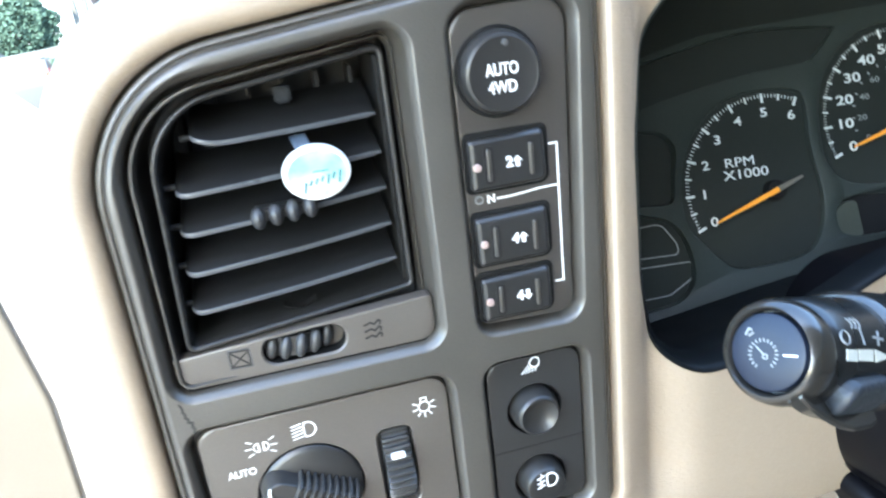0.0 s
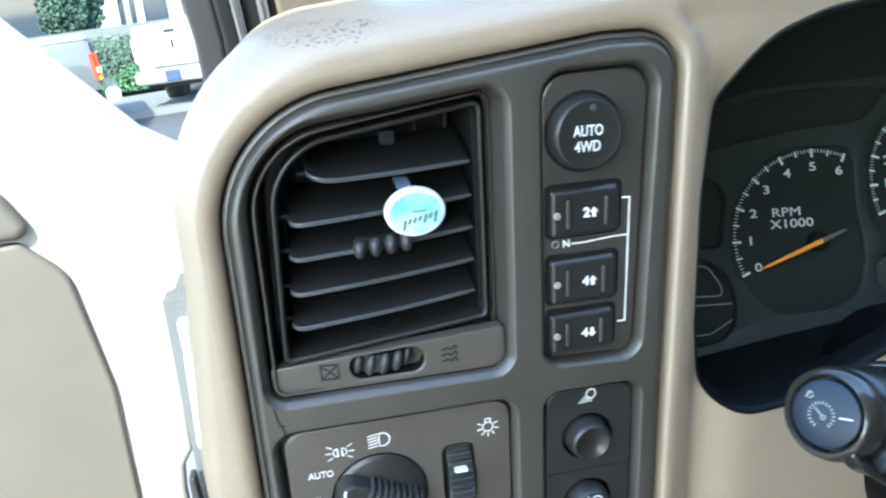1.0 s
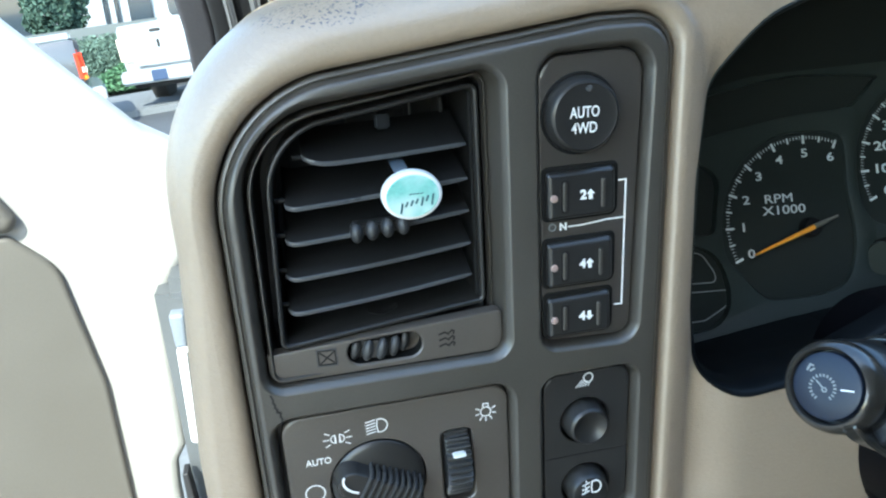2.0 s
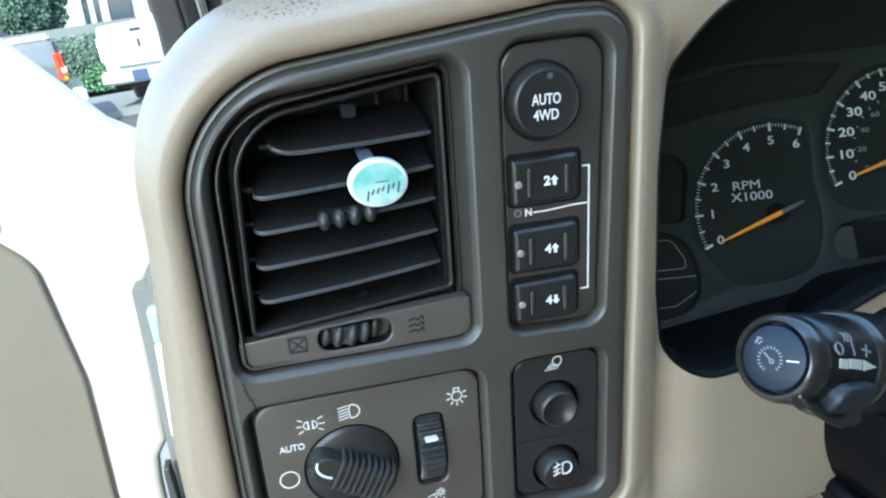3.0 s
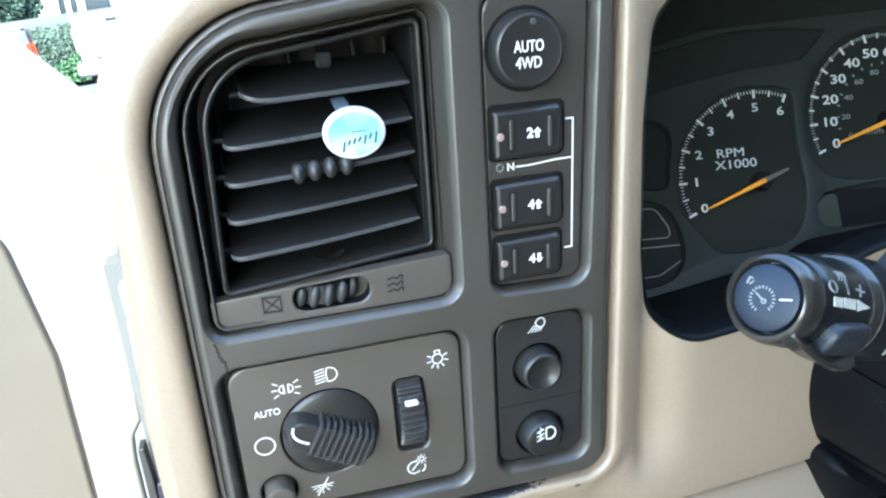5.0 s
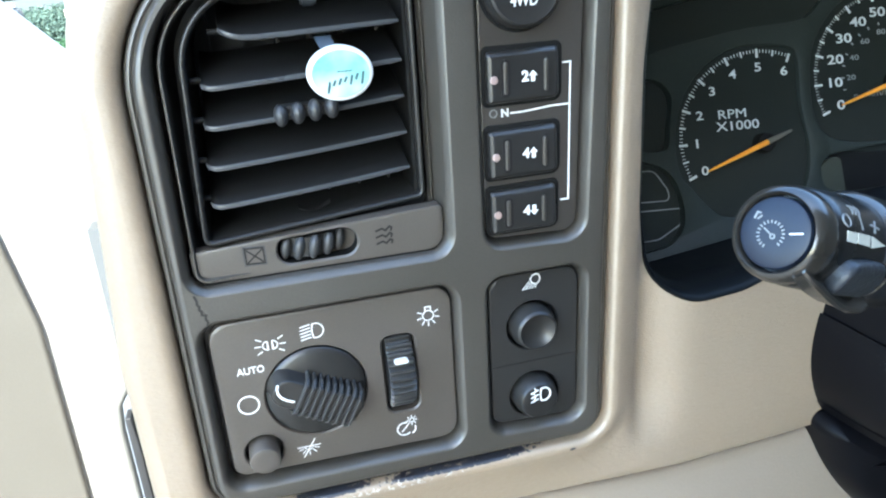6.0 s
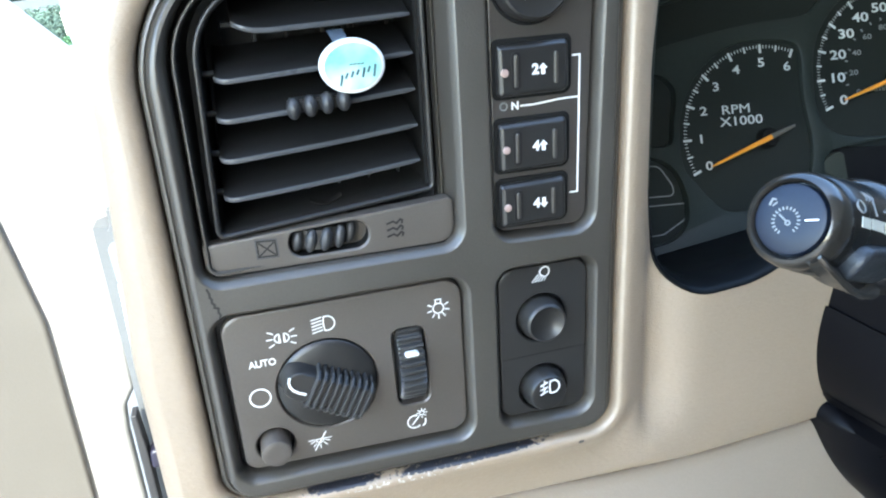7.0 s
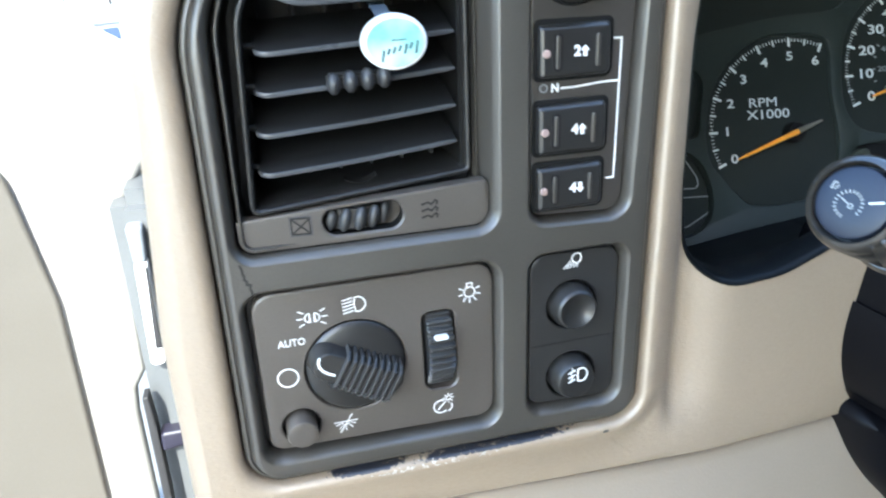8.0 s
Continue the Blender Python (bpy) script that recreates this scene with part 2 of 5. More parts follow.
def fine_sheet(bm, outer, holes, points, y):
    """A flat face with holes and inner points, so that it can be given relief."""
    rings = [list(outer), *[list(h) for h in holes]]
    co, edges = [], []
    for r in rings:
        k = len(co)
        co += [Vector(p) for p in r]
        edges += [(k + i, k + (i + 1) % len(r)) for i in range(len(r))]
    co += [Vector(p) for p in points if inside(p, rings[0]) and not any(inside(p, h) for h in rings[1:]) and all(far_from(p, r, 0.0013) for r in rings)]
    verts, _, faces = delaunay_2d_cdt(co, edges, [], 0, 1e-7)[:3]
    made = [bm.verts.new(flat(v.x, v.y, y)) for v in verts]
    for f in faces:
        c = sum((verts[i] for i in f), Vector((0, 0))) / len(f)
        if inside(c, rings[0]) and not any(inside(c, h) for h in rings[1:]):
            bm.faces.new([made[i] for i in f])


def thing(name, at, label, category, group="", kind=""):
    ob = new(name)
    ob.location = at
    ob.empty_display_size = 0.01
    return tagged(ob, label, category, group, kind)


def mesh_of(name, bm, mat, sharp=34):
    bmesh.ops.recalc_face_normals(bm, faces=bm.faces)
    me = bpy.data.meshes.new(name)
    for f in bm.faces:
        f.smooth = True
    bm.to_mesh(me)
    bm.free()
    me.set_sharp_from_angle(angle=radians(sharp))
    me.materials.append(mat)
    return me


def origin(ob):
    p = Vector(ob.location)
    while ob.parent:
        ob = ob.parent
        p = p + ob.location
    return p


def part(name, bm, mat, parent, label="", sharp=34, even=False):
    """A bmesh in world places, linked as one mesh under a thing or a part."""
    at = origin(parent)
    bmesh.ops.translate(bm, verts=bm.verts, vec=-at)
    ob = new(name, mesh_of(name, bm, mat, sharp))
    ob.parent = parent
    if even:
        m = ob.modifiers.new("even_normals", "WEIGHTED_NORMAL")
        m.keep_sharp = True
        m.weight = 80
    return tagged(ob, label)


def whole(name, bm, mat, label, category, group="", kind="", sharp=34):
    return tagged(new(name, mesh_of(name, bm, mat, sharp)), label, category, group, kind)


def raised(outline, y0, y1, f, place=flat, inset=0.0, steps=4, bm=None):
    """A boss from y0 up to y1 with a rounded edge of radius f; outline is a function of the offset."""
    bm = bm or bmesh.new()
    s = 1 if y1 > y0 else -1
    rings = [[place(x, z, y0) for x, z in outline(0)]]
    for i in range(steps + 1):
        g = math.pi / 2 * i / steps
        d = -inset - f * (1 - math.cos(g))
        rings.append([place(x, z, y1 - s * f * (1 - math.sin(g))) for x, z in outline(d)])
    loft(bm, rings, cap=True)
    return bm


def disc(x, z, r, place=flat):
    return lambda d: circle(x, z, r + d)


def poly(p):
    return lambda d: rp(p, d)


def plate(outline, y, depth, holes=(), f=0.0012, place=flat, hole_depth=0.008):
    """A plate with a softened rim and holes whose walls run back."""
    bm = bmesh.new()
    edge = outline(-f)
    loft(bm, [[place(a, b, y + depth) for a, b in outline(0)], [place(a, b, y + f) for a, b in outline(0)], [place(a, b, y + f * 0.3) for a, b in outline(-f * 0.3)], [place(a, b, y) for a, b in edge]])
    sheet(bm, edge, [h(0.0006) for h in holes], y, place)
    for h in holes:
        loft(bm, [[place(a, b, y) for a, b in h(0.0006)], [place(a, b, y + 0.0006) for a, b in h(0)], [place(a, b, y + hole_depth) for a, b in h(0)]], cap=True)
    bmesh.ops.remove_doubles(bm, verts=bm.verts, dist=1e-6)
    return bm


def stroke(bm, pts, w, y, place=flat, closed=False):
    """A thin printed line through points, mitred at its bends."""
    pts = [Vector(p) for p in pts]
    k = len(pts)
    ways = [(pts[(i + 1) % k] - pts[i]).normalized() for i in range(k)]
    if not closed:
        ways[-1] = ways[-2]
        pts[0] = pts[0] - ways[0] * w * 0.3
        pts[-1] = pts[-1] + ways[-1] * w * 0.3
    top, low = [], []
    for i in range(k):
        t0, t1 = (ways[i - 1], ways[i]) if closed or i else (ways[0], ways[0])
        n = Vector((-t0.y - t1.y, t0.x + t1.x))
        n = n.normalized() if n.length > 0.2 else Vector((-t1.y, t1.x))
        n *= 0.5 * w / max(0.5, n.dot(Vector((-t1.y, t1.x))))
        for row, h in ((top, y), (low, y + 0.0003)):
            row.append([bm.verts.new(place(*(pts[i] + n * f), h)) for f in (1, -1)])
    for i in range(k if closed else k - 1):
        (a, b), (d, e) = top[i], top[(i + 1) % k]
        (a2, b2), (d2, e2) = low[i], low[(i + 1) % k]
        for f in ((a, b, e, d), (a, d, d2, a2), (b, b2, e2, e)):
            bm.faces.new(f)
    if not closed:
        for i in (0, -1):
            bm.faces.new((top[i][0], top[i][1], low[i][1], low[i][0]))


def blot(bm, pts, y, place=flat):
    top = [bm.verts.new(place(a, b, y)) for a, b in pts]
    low = [bm.verts.new(place(a, b, y + 0.0003)) for a, b in pts]
    bm.faces.new(top)
    for i in range(len(top)):
        j = (i + 1) % len(top)
        bm.faces.new((top[i], top[j], low[j], low[i]))


def lettering(text, x, z, size, y, parent, mat, place=flat, wide=1.0, bold=0.0, turn=0.0, name="lettering", label=""):
    """Printed words, centred at x, z."""
    cu = bpy.data.curves.new("words", "FONT")
    cu.body, cu.size, cu.align_x, cu.align_y = text, size, "CENTER", "CENTER"
    cu.offset, cu.extrude, cu.resolution_u = bold, 0.00012, 3
    ob = new("words", cu)
    me = bpy.data.meshes.new_from_object(ob.evaluated_get(bpy.context.evaluated_depsgraph_get()))
    bpy.data.objects.remove(ob)
    c, s = math.cos(radians(turn)), math.sin(radians(turn))
    at = origin(parent)
    for v in me.vertices:
        a, b = v.co.x * wide, v.co.y
        v.co = place(x + a * c - b * s, z + a * s + b * c, y - v.co.z) - at
    me.materials.append(mat)
    ob = new(name, me)
    ob.parent = parent
    return tagged(ob, label or "white printed word")


def arc(x, z, r, a0, a1, n=14):
    return [(x + r * math.cos(radians(a0 + (a1 - a0) * i / (n - 1))), z + r * math.sin(radians(a0 + (a1 - a0) * i / (n - 1)))) for i in range(n)]


def box(bm, lo, hi, bevel=0.0):
    r = bmesh.ops.create_cube(bm, size=1)
    for v in r["verts"]:
        v.co = Vector([(a + b) / 2 + (b - a) * c for a, b, c in zip(lo, hi, v.co)])
    if bevel:
        es = list({e for v in r["verts"] for e in v.link_edges})
        bmesh.ops.bevel(bm, geom=es, offset=bevel, segments=2, affect="EDGES")


# ---- the dashboard ----
BZ = [(-0.1405, -0.1635, 0.017), (0.0485, -0.1660, 0.015), (0.0490, 0.0862, 0.018), (0.0150, 0.0862, 0.030), (-0.1395, 0.0670, 0.055)]
VENT_RECESS = [(-0.1334, -0.0575, 0.010), (-0.0235, -0.0575, 0.011), (-0.0235, 0.0730, 0.011), (-0.1316, 0.0600, 0.039)]
SWITCH_RECESS = [(-0.0125, -0.0575, 0.010), (0.0362, -0.0592, 0.011), (0.0395, 0.0768, 0.013), (-0.0130, 0.0750, 0.013)]
LIGHT_RECESS = [(-0.1335, -0.1522, 0.010), (-0.0228, -0.1546, 0.011), (-0.0228, -0.0672, 0.011), (-0.1335, -0.0676, 0.011)]
FOG_RECESS = [(-0.0128, -0.1532, 0.010), (0.0375, -0.1548, 0.011), (0.0375, -0.0680, 0.010), (-0.0128, -0.0682, 0.010)]
RECESSES = (VENT_RECESS, SWITCH_RECESS, LIGHT_RECESS, FOG_RECESS)
FRONT = -0.0036


def outward(ring):
    k = len(ring)
    out = []
    for i in range(k):
        t = Vector(ring[(i + 1) % k]) - Vector(ring[i - 1])
        t.normalize()
        out.append((t.y, -t.x))
    return out


def lean(x):
    """The fascia falls away towards the middle of the vehicle."""
    return max(0.0, x - 0.075) * 0.085


def soft_step(a, b, t):
    t = min(1, max(0, (t - a) / (b - a)))
    return t * t * (3 - 2 * t)


def relief(x, z):
    """A soft upright hollow between the bezel's rim and the panel under the gauges."""
    dip = 0.0095 * math.exp(-(((x - 0.0730) / (0.0070 if x < 0.0730 else 0.0150)) ** 2))
    return dip * soft_step(0.053, 0.064, x) * soft_step(-0.190, -0.150, z) * (1 - soft_step(0.045, 0.080, z))


dash = thing("dashboard", DASH_AT, "tan vinyl dashboard with padded rim and black instrument hood, worn along its edges", "dashboard", kind="structure")
pad = bmesh.new()
base = rp(BZ, 0, 19)
nrm = outward(rp(BZ, 0.01, 19))
LEFT_TOP = ((0.0003, 0.0100), (0.0004, 0.0022), (0.0009, 0.0003), (0.0024, -0.0016), (0.0046, -0.0025), (0.0065, -0.0027), (0.0080, -0.0026))
RIGHT_LOW = ((0.0003, 0.0100), (0.0004, 0.0030), (0.0006, -0.0010), (0.0012, -0.0030), (0.0028, -0.0037), (0.0074, -0.0022), (0.0134, 0.0014))


def left_top(n):
    w = min(1, max(0, (max(-n[0], n[1]) + 0.2) / 0.9))
    return w * w * (3 - 2 * w)


rings = []
for k in range(7):
    ring = []
    for (x, z), n in zip(base, nrm):
        w = left_top(n)
        d = LEFT_TOP[k][0] * w + RIGHT_LOW[k][0] * (1 - w)
        ring.append(flat(x + n[0] * d, z + n[1] * d, LEFT_TOP[k][1] * w + RIGHT_LOW[k][1] * (1 - w)))
    rings.append(ring)
loft(pad, rings)
rim = [(p.x, p.z) for p in rings[-1]]
rim_y = {(round(p.x, 5), round(p.z, 5)): p.y for p in rings[-1]}

OPENING = [(0.0650, -0.0500, 0.060), (0.0780, -0.1060, 0.034), (0.1300, -0.1045, 0.060), (0.2150, -0.0760, 0.080), (0.4300, -0.0740, 0.030), (0.4300, 0.1000, 0.030), (0.1900, 0.0985, 0.100), (0.1180, 0.0900, 0.080), (0.0850, 0.0790, 0.045), (0.0685, 0.0530, 0.050), (0.0628, 0.0150, 0.100)]
OUTER = [(-0.1555, -0.1880, 0.004), (0.0000, -0.1948, 0.300), (0.0990, -0.2012, 0.300), (0.1760, -0.2036, 0.300), (0.5200, -0.2040, 0.004), (0.5200, 0.2000, 0.010), (0.0400, 0.0985, 0.120), (-0.1480, 0.0765, 0.0640), (-0.1480, 0.0050, 0.100), (-0.1555, -0.0900, 0.100)]
ring0 = rp(OUTER, 0, 19)
nr = outward(rp(OUTER, 0.004, 19))
for (x, z), n in zip(ring0, nr):
    w = left_top(n) if x < 0.06 else 0.0
    rim_y[(round(x, 5), round(z, 5))] = -0.0026 * w + 0.0014 * (1 - w)
fascia = pad
old = set(pad.verts)
fine_sheet(fascia, ring0, [rim, rp(OPENING)], [(0.0520 + 0.0026 * i, -0.198 + 0.0034 * j) for i in range(30) for j in range(86)] + [(0.130 + 0.02 * i, -0.19 + 0.012 * j) for i in range(19) for j in range(10)], 0.0014)
for v in fascia.verts:
    if v in old:
        continue
    v.co.y = rim_y.get((round(v.co.x, 5), round(v.co.z, 5)), 0.0014) + lean(v.co.x)

G0 = math.sin(radians(12))
PROFILE = [((math.sin(radians(g)) - G0) / (1 - G0), math.cos(radians(12)) - math.cos(radians(g))) for g in range(12, 91, 6)] + [(1.0, 1.8), (1.0, 6.0)]
rings = []
for d, y in PROFILE:
    ring = []
    for (x, z), n in zip(ring0, nr):
        up = min(1, max(0, (n[1] - 0.1) / 0.8))
        wide, deep = (0.0026, 0.0055) if n[1] < -0.5 else (0.0105 + 0.0060 * up, 0.022 + 0.010 * up)
        ring.append(flat(x + n[0] * d * wide, z + n[1] * d * wide, y * deep + rim_y[(round(x, 5), round(z, 5))] + lean(x)))
    rings.append(ring)
loft(fascia, rings)
bmesh.ops.remove_doubles(fascia, verts=fascia.verts, dist=2e-5)
for v in fascia.verts:
    v.co.y += relief(v.co.x, v.co.z)
part("padded_fascia", fascia, TAN, dash, sharp=62)

PC = Vector((0.2, 0.133, -0.048))
PU = Vector((1, -0.12, 0)).normalized()
PV = Vector((0, 0.4, 1))
PV = (PV - PU * PV.dot(PU)).normalized()
PN = PU.cross(PV)


def dialled(u, v, h):
    """Places on the instrument cluster; h runs away from the driver."""
    return PC + PU * u + PV * v - PN * h


def cluster_y(x, z):
    return 0.133 - 0.12 * (x - 0.2) + 0.4 * (z + 0.048)


def roof_line(x):
    """Height at which the hood's ceiling meets the cluster."""
    u = x - 0.2
    line = ((-0.30, 0.010), (-0.085, 0.0580), (-0.05, 0.0665), (0.02, 0.0815), (0.08, 0.0830), (0.12, 0.0835), (0.40, 0.0850))
    for (a, p), (e, q) in zip(line[:-1], line[1:]):
        if u <= e:
            break
    return -0.048 + 0.93 * (p + (q - p) * (u - a) / (e - a))


def hood_end(x, z):
    """Where the hood meets the cluster; its floor stays low under the column."""
    if z < -0.045:
        z = min(z, -0.1275 + (x - 0.158) * 0.15)
    z = min(z, roof_line(x))
    return flat(x, z, cluster_y(x, z) + 0.004)


def hood_mid(x, z):
    if z < -0.045:
        z = min(z, -0.1195 + (x - 0.15) * 0.10)
    return flat(x, z, cluster_y(x, z) * 0.6)


hood = bmesh.new()
rings = [[flat(x, z, y + lean(x) + relief(x, z)) for x, z in rp(OPENING, d)] for d, y in ((0.0002, 0.0026), (0.0, 0.0013), (-0.0008, 0.0009), (-0.0022, 0.0018), (-0.0034, 0.0042), (-0.0042, 0.0090), (-0.0046, 0.0160))]
rings += [
         [hood_mid(x, z) for x, z in rp(OPENING, 0.004)],
         [hood_end(x, z) for x, z in rp(OPENING, 0.016)]]
loft(hood, rings)
# Faces below low get the darker copy, as shade put into the colour.
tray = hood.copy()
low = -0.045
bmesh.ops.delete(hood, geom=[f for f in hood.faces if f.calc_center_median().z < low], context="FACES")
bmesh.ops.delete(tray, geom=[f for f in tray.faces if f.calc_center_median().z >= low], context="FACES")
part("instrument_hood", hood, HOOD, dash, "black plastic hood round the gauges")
part("hood_tray", tray, HOOD_SHADE, dash, "floor of the gauge hood, coloured darker for shade")

# knee panel below the seam
def seam(x):
    """Height of the fascia's lower edge."""
    line = ((-0.30, -0.182), (-0.1555, -0.1880), (0.0, -0.1948), (0.0990, -0.2012), (0.1760, -0.2036), (0.60, -0.2040))
    for (a, p), (e, q) in zip(line[:-1], line[1:]):
        if x <= e:
            return p + (q - p) * (x - a) / (e - a) - 0.0026
    return -0.2066


knee = bmesh.new()
rows = []
for y, z in ((0.040, -0.0042), (0.0098, -0.0044), (0.0078, -0.0048), (0.0064, -0.0060), (0.0045, -0.0105), (-0.006, -0.041), (-0.018, -0.096), (-0.022, -0.216), (0.054, -0.350)):
    row = []
    for i in range(25):
        x = -0.168 + i * (0.52 + 0.168) / 24
        e = min(1, (x + 0.168) / 0.028)
        bend = 0.022 * (1 - math.sqrt(max(0, 1 - (1 - e) ** 2)))
        row.append(flat(x, z + seam(x), y + bend + lean(x)))
    rows.append(row)
loft(knee, rows, closed=False)
row = [r[0] for r in rows]
loft(knee, [row, [p + Vector((0, 0.2, 0)) for p in row]], closed=False)
tagged(part("knee_panel", knee, TAN_LOW, dash), "tan vinyl panel under the dashboard seam")

# ---- charcoal bezel ----
bezel = thing("switch_bezel", (-0.045, 0, -0.166), "charcoal plastic bezel round the vent and switches, cracked beside the vent", "dashboard trim")
bm = bmesh.new()
loft(bm, [[flat(x, z, y) for x, z in rp(BZ, d, 19)] for d, y in ((0.0006, 0.0120), (-0.0004, 0.0060), (-0.0006, 0.0020), (-0.0012, 0.0008), (-0.0024, 0.0005), (-0.0030, 0.0013), (-0.0034, 0.0010), (-0.0041, -0.0014), (-0.0046, -0.0026), (-0.0054, -0.0034), (-0.0066, FRONT))])
sheet(bm, rp(BZ, -0.0066, 19), [rp(r) for r in RECESSES], FRONT)
VENT_SLOPE = ((0, FRONT), (-0.0005, FRONT + 0.0002), (-0.0012, FRONT + 0.0009), (-0.0022, FRONT + 0.0024), (-0.0032, FRONT + 0.0040), (-0.0036, 0.0135))
SLOPES = ((0, FRONT), (-0.0006, FRONT + 0.0002), (-0.0012, FRONT + 0.0007), (-0.0019, FRONT + 0.0018), (-0.0026, FRONT + 0.0036), (-0.0031, FRONT + 0.0058), (-0.0033, FRONT + 0.0082))
for r in RECESSES:
    wide = 0.0014 if r is VENT_RECESS else 0.0
    loft(bm, [[flat(x - wide * min(1, max(0, (x + 0.045) / 0.015)) * max(0, (y - 0.001) / 0.0125), z, y) for x, z in rp(r, d)] for d, y in (VENT_SLOPE if r is VENT_RECESS else SLOPES)])
bmesh.ops.remove_doubles(bm, verts=bm.verts, dist=2e-6)
part("bezel_plate", bm, BEZEL, bezel, sharp=50, even=True)
bm = bmesh.new()
stroke(bm, [(-0.1298, -0.0558), (-0.1291, -0.0580), (-0.1293, -0.0594), (-0.1286, -0.0604), (-0.1289, -0.0618), (-0.1280, -0.0628), (-0.1283, -0.0640), (-0.1268, -0.0646), (-0.1271, -0.0662), (-0.1265, -0.0676), (-0.1270, -0.0692)], 0.0009, FRONT - 0.0002)
part("crack", bm, DARK_INK, bezel, "thin dark crack in the plastic")
for r in RECESSES[1:]:
    bm = bmesh.new()
    loft(bm, [[flat(x, z, y) for x, z in rp(r, d)] for d, y in ((-0.0024, FRONT + 0.0062), (-0.0028, FRONT + 0.0072), (-0.0029, 0.0060))], cap=True)
    part("backing", bm, LAMP_PLATE, bezel)


# ---- air vent ----
def tilt(x):
    return 0.0045 + (x + 0.078) * 0.080


vent = thing("air_vent", (-0.078, 0.01, -0.05), "black square air vent with horizontal slats and adjuster wheels", "air vent")
RING = [(-0.1222, -0.0380, 0.003), (-0.0335, -0.0320, 0.003), (-0.0335, 0.0625, 0.003), (-0.1180, 0.0512, 0.028)]


def sunk(x):
    """The housing lip drops back on the inboard side."""
    return 0.0125 * min(1, max(0, (x + 0.050) / 0.018))


def yawed(x, z, y):
    return Vector((x, y + tilt(x), z))


bm = bmesh.new()
rings = [[flat(x, z, 0.0140) for x, z in rp(VENT_RECESS, -0.0020)],
         [flat(x, z, 0.0130) for x, z in rp(VENT_RECESS, -0.0050)],
         [flat(x, z, -0.0002 + sunk(x)) for x, z in rp(VENT_RECESS, -0.0051)],
         [flat(x, z, -0.0010 + sunk(x)) for x, z in rp(VENT_RECESS, -0.0055)],
         [flat(x, z, -0.0010 + sunk(x)) for x, z in rp(VENT_RECESS, -0.0060)],
         [flat(x, z, -0.0002 + sunk(x)) for x, z in rp(VENT_RECESS, -0.0064)],
         [flat(x, z, 0.0060 + 0.6 * sunk(x)) for x, z in rp(VENT_RECESS, -0.0067)]]
loft(bm, rings)
part("vent_housing", bm, BEZEL, vent, even=True)
bm = bmesh.new()
rings = [[flat(x, z, 0.0058 + 0.6 * sunk(x)) for x, z in rp(VENT_RECESS, -0.0066)],
         [flat(x, z, 0.0135) for x, z in rp(VENT_RECESS, -0.0070)],
         [yawed(x, z, 0.0180) for x, z in rp(RING, 0.0034)],
         [yawed(x, z, 0.0180) for x, z in rp(RING, -0.0017)]]
loft(bm, rings)
part("vent_funnel", bm, LAMP_PLATE, vent)
bm = bmesh.new()
box(bm, (-0.1290, 0.0016, -0.0556), (-0.0270, 0.0100, -0.0530), 0.0006)
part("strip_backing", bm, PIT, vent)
bm = bmesh.new()
loft(bm, [[yawed(x, z, y) for x, z in rp(RING, d)] for d, y in ((-0.0013, 0.0030), (-0.0018, 0.012), (-0.0022, 0.052))], cap=True)
part("barrel", bm, BARREL, vent, sharp=50)
bm = bmesh.new()
loft(bm, [[yawed(x, z, y) for x, z in rp(RING, d)] for d, y in ((0.0008, 0.012), (0.0008, 0.0010), (0.0006, 0.0002), (0.0001, -0.0002), (-0.0006, -0.0001), (-0.0011, 0.0004), (-0.0014, 0.0016), (-0.0014, 0.006))])
part("vent_ring", bm, KNOB, vent, "grey edge of the vent barrel", sharp=60)
STRIP = [(-0.1290, -0.0538, 0.006), (-0.0275, -0.0538, 0.007), (-0.0275, -0.0342, 0.0025), (-0.1290, -0.0400, 0.001)]
SLOT = [(-0.0962, -0.0505, 0.0058), (-0.0638, -0.0505, 0.0058), (-0.0638, -0.0385, 0.0058), (-0.0962, -0.0385, 0.0058)]
part("wheel_strip", plate(poly(STRIP), 0.0010, 0.006, [poly(SLOT)]), MODULE, vent, even=True)
bm = bmesh.new()
loft(bm, [[Vector((-0.0825 + r * math.sin(2 * math.pi * i / 40), 0.0152 - r * math.cos(2 * math.pi * i / 40), -0.0445 + h)) for i in range(40)] for r, h in ((0.0110, -0.0052), (0.0135, -0.0040), (0.0135, 0.0040), (0.0110, 0.0052))], cap=True, cap_start=True)
# Black ring inside the slot, shade put in as colour.
slot_ring = bmesh.new()
loft(slot_ring, [[flat(x, z, y) for x, z in rp(SLOT, -0.0002)] for y in (0.0018, 0.0078)])
part("slot_shade", slot_ring, PIT, vent)
wheel = part("shut_off_wheel", bm, KNOB, vent, "black knurled thumb wheel")
for i in range(6):
    a = radians(-62 + i * 22)
    x, y = -0.0825 + 0.0155 * math.sin(a), 0.0152 - 0.0145 * math.cos(a)
    bm = bmesh.new()
    r = bmesh.ops.create_uvsphere(bm, u_segments=14, v_segments=10, radius=1)
    for v in r["verts"]:
        v.co = Vector((x + v.co.x * 0.0025 + v.co.z * 0.0010, y + 0.0008 + v.co.y * 0.0030, -0.0445 + v.co.z * 0.0050))
    part("knurl", bm, RIBBED, wheel)
SPAN = (0.0, 0.006, 0.016, 0.03, 0.05, 0.08, 0.12, 0.2, 0.3, 0.42, 0.55, 0.7, 0.85, 0.95, 1.0)
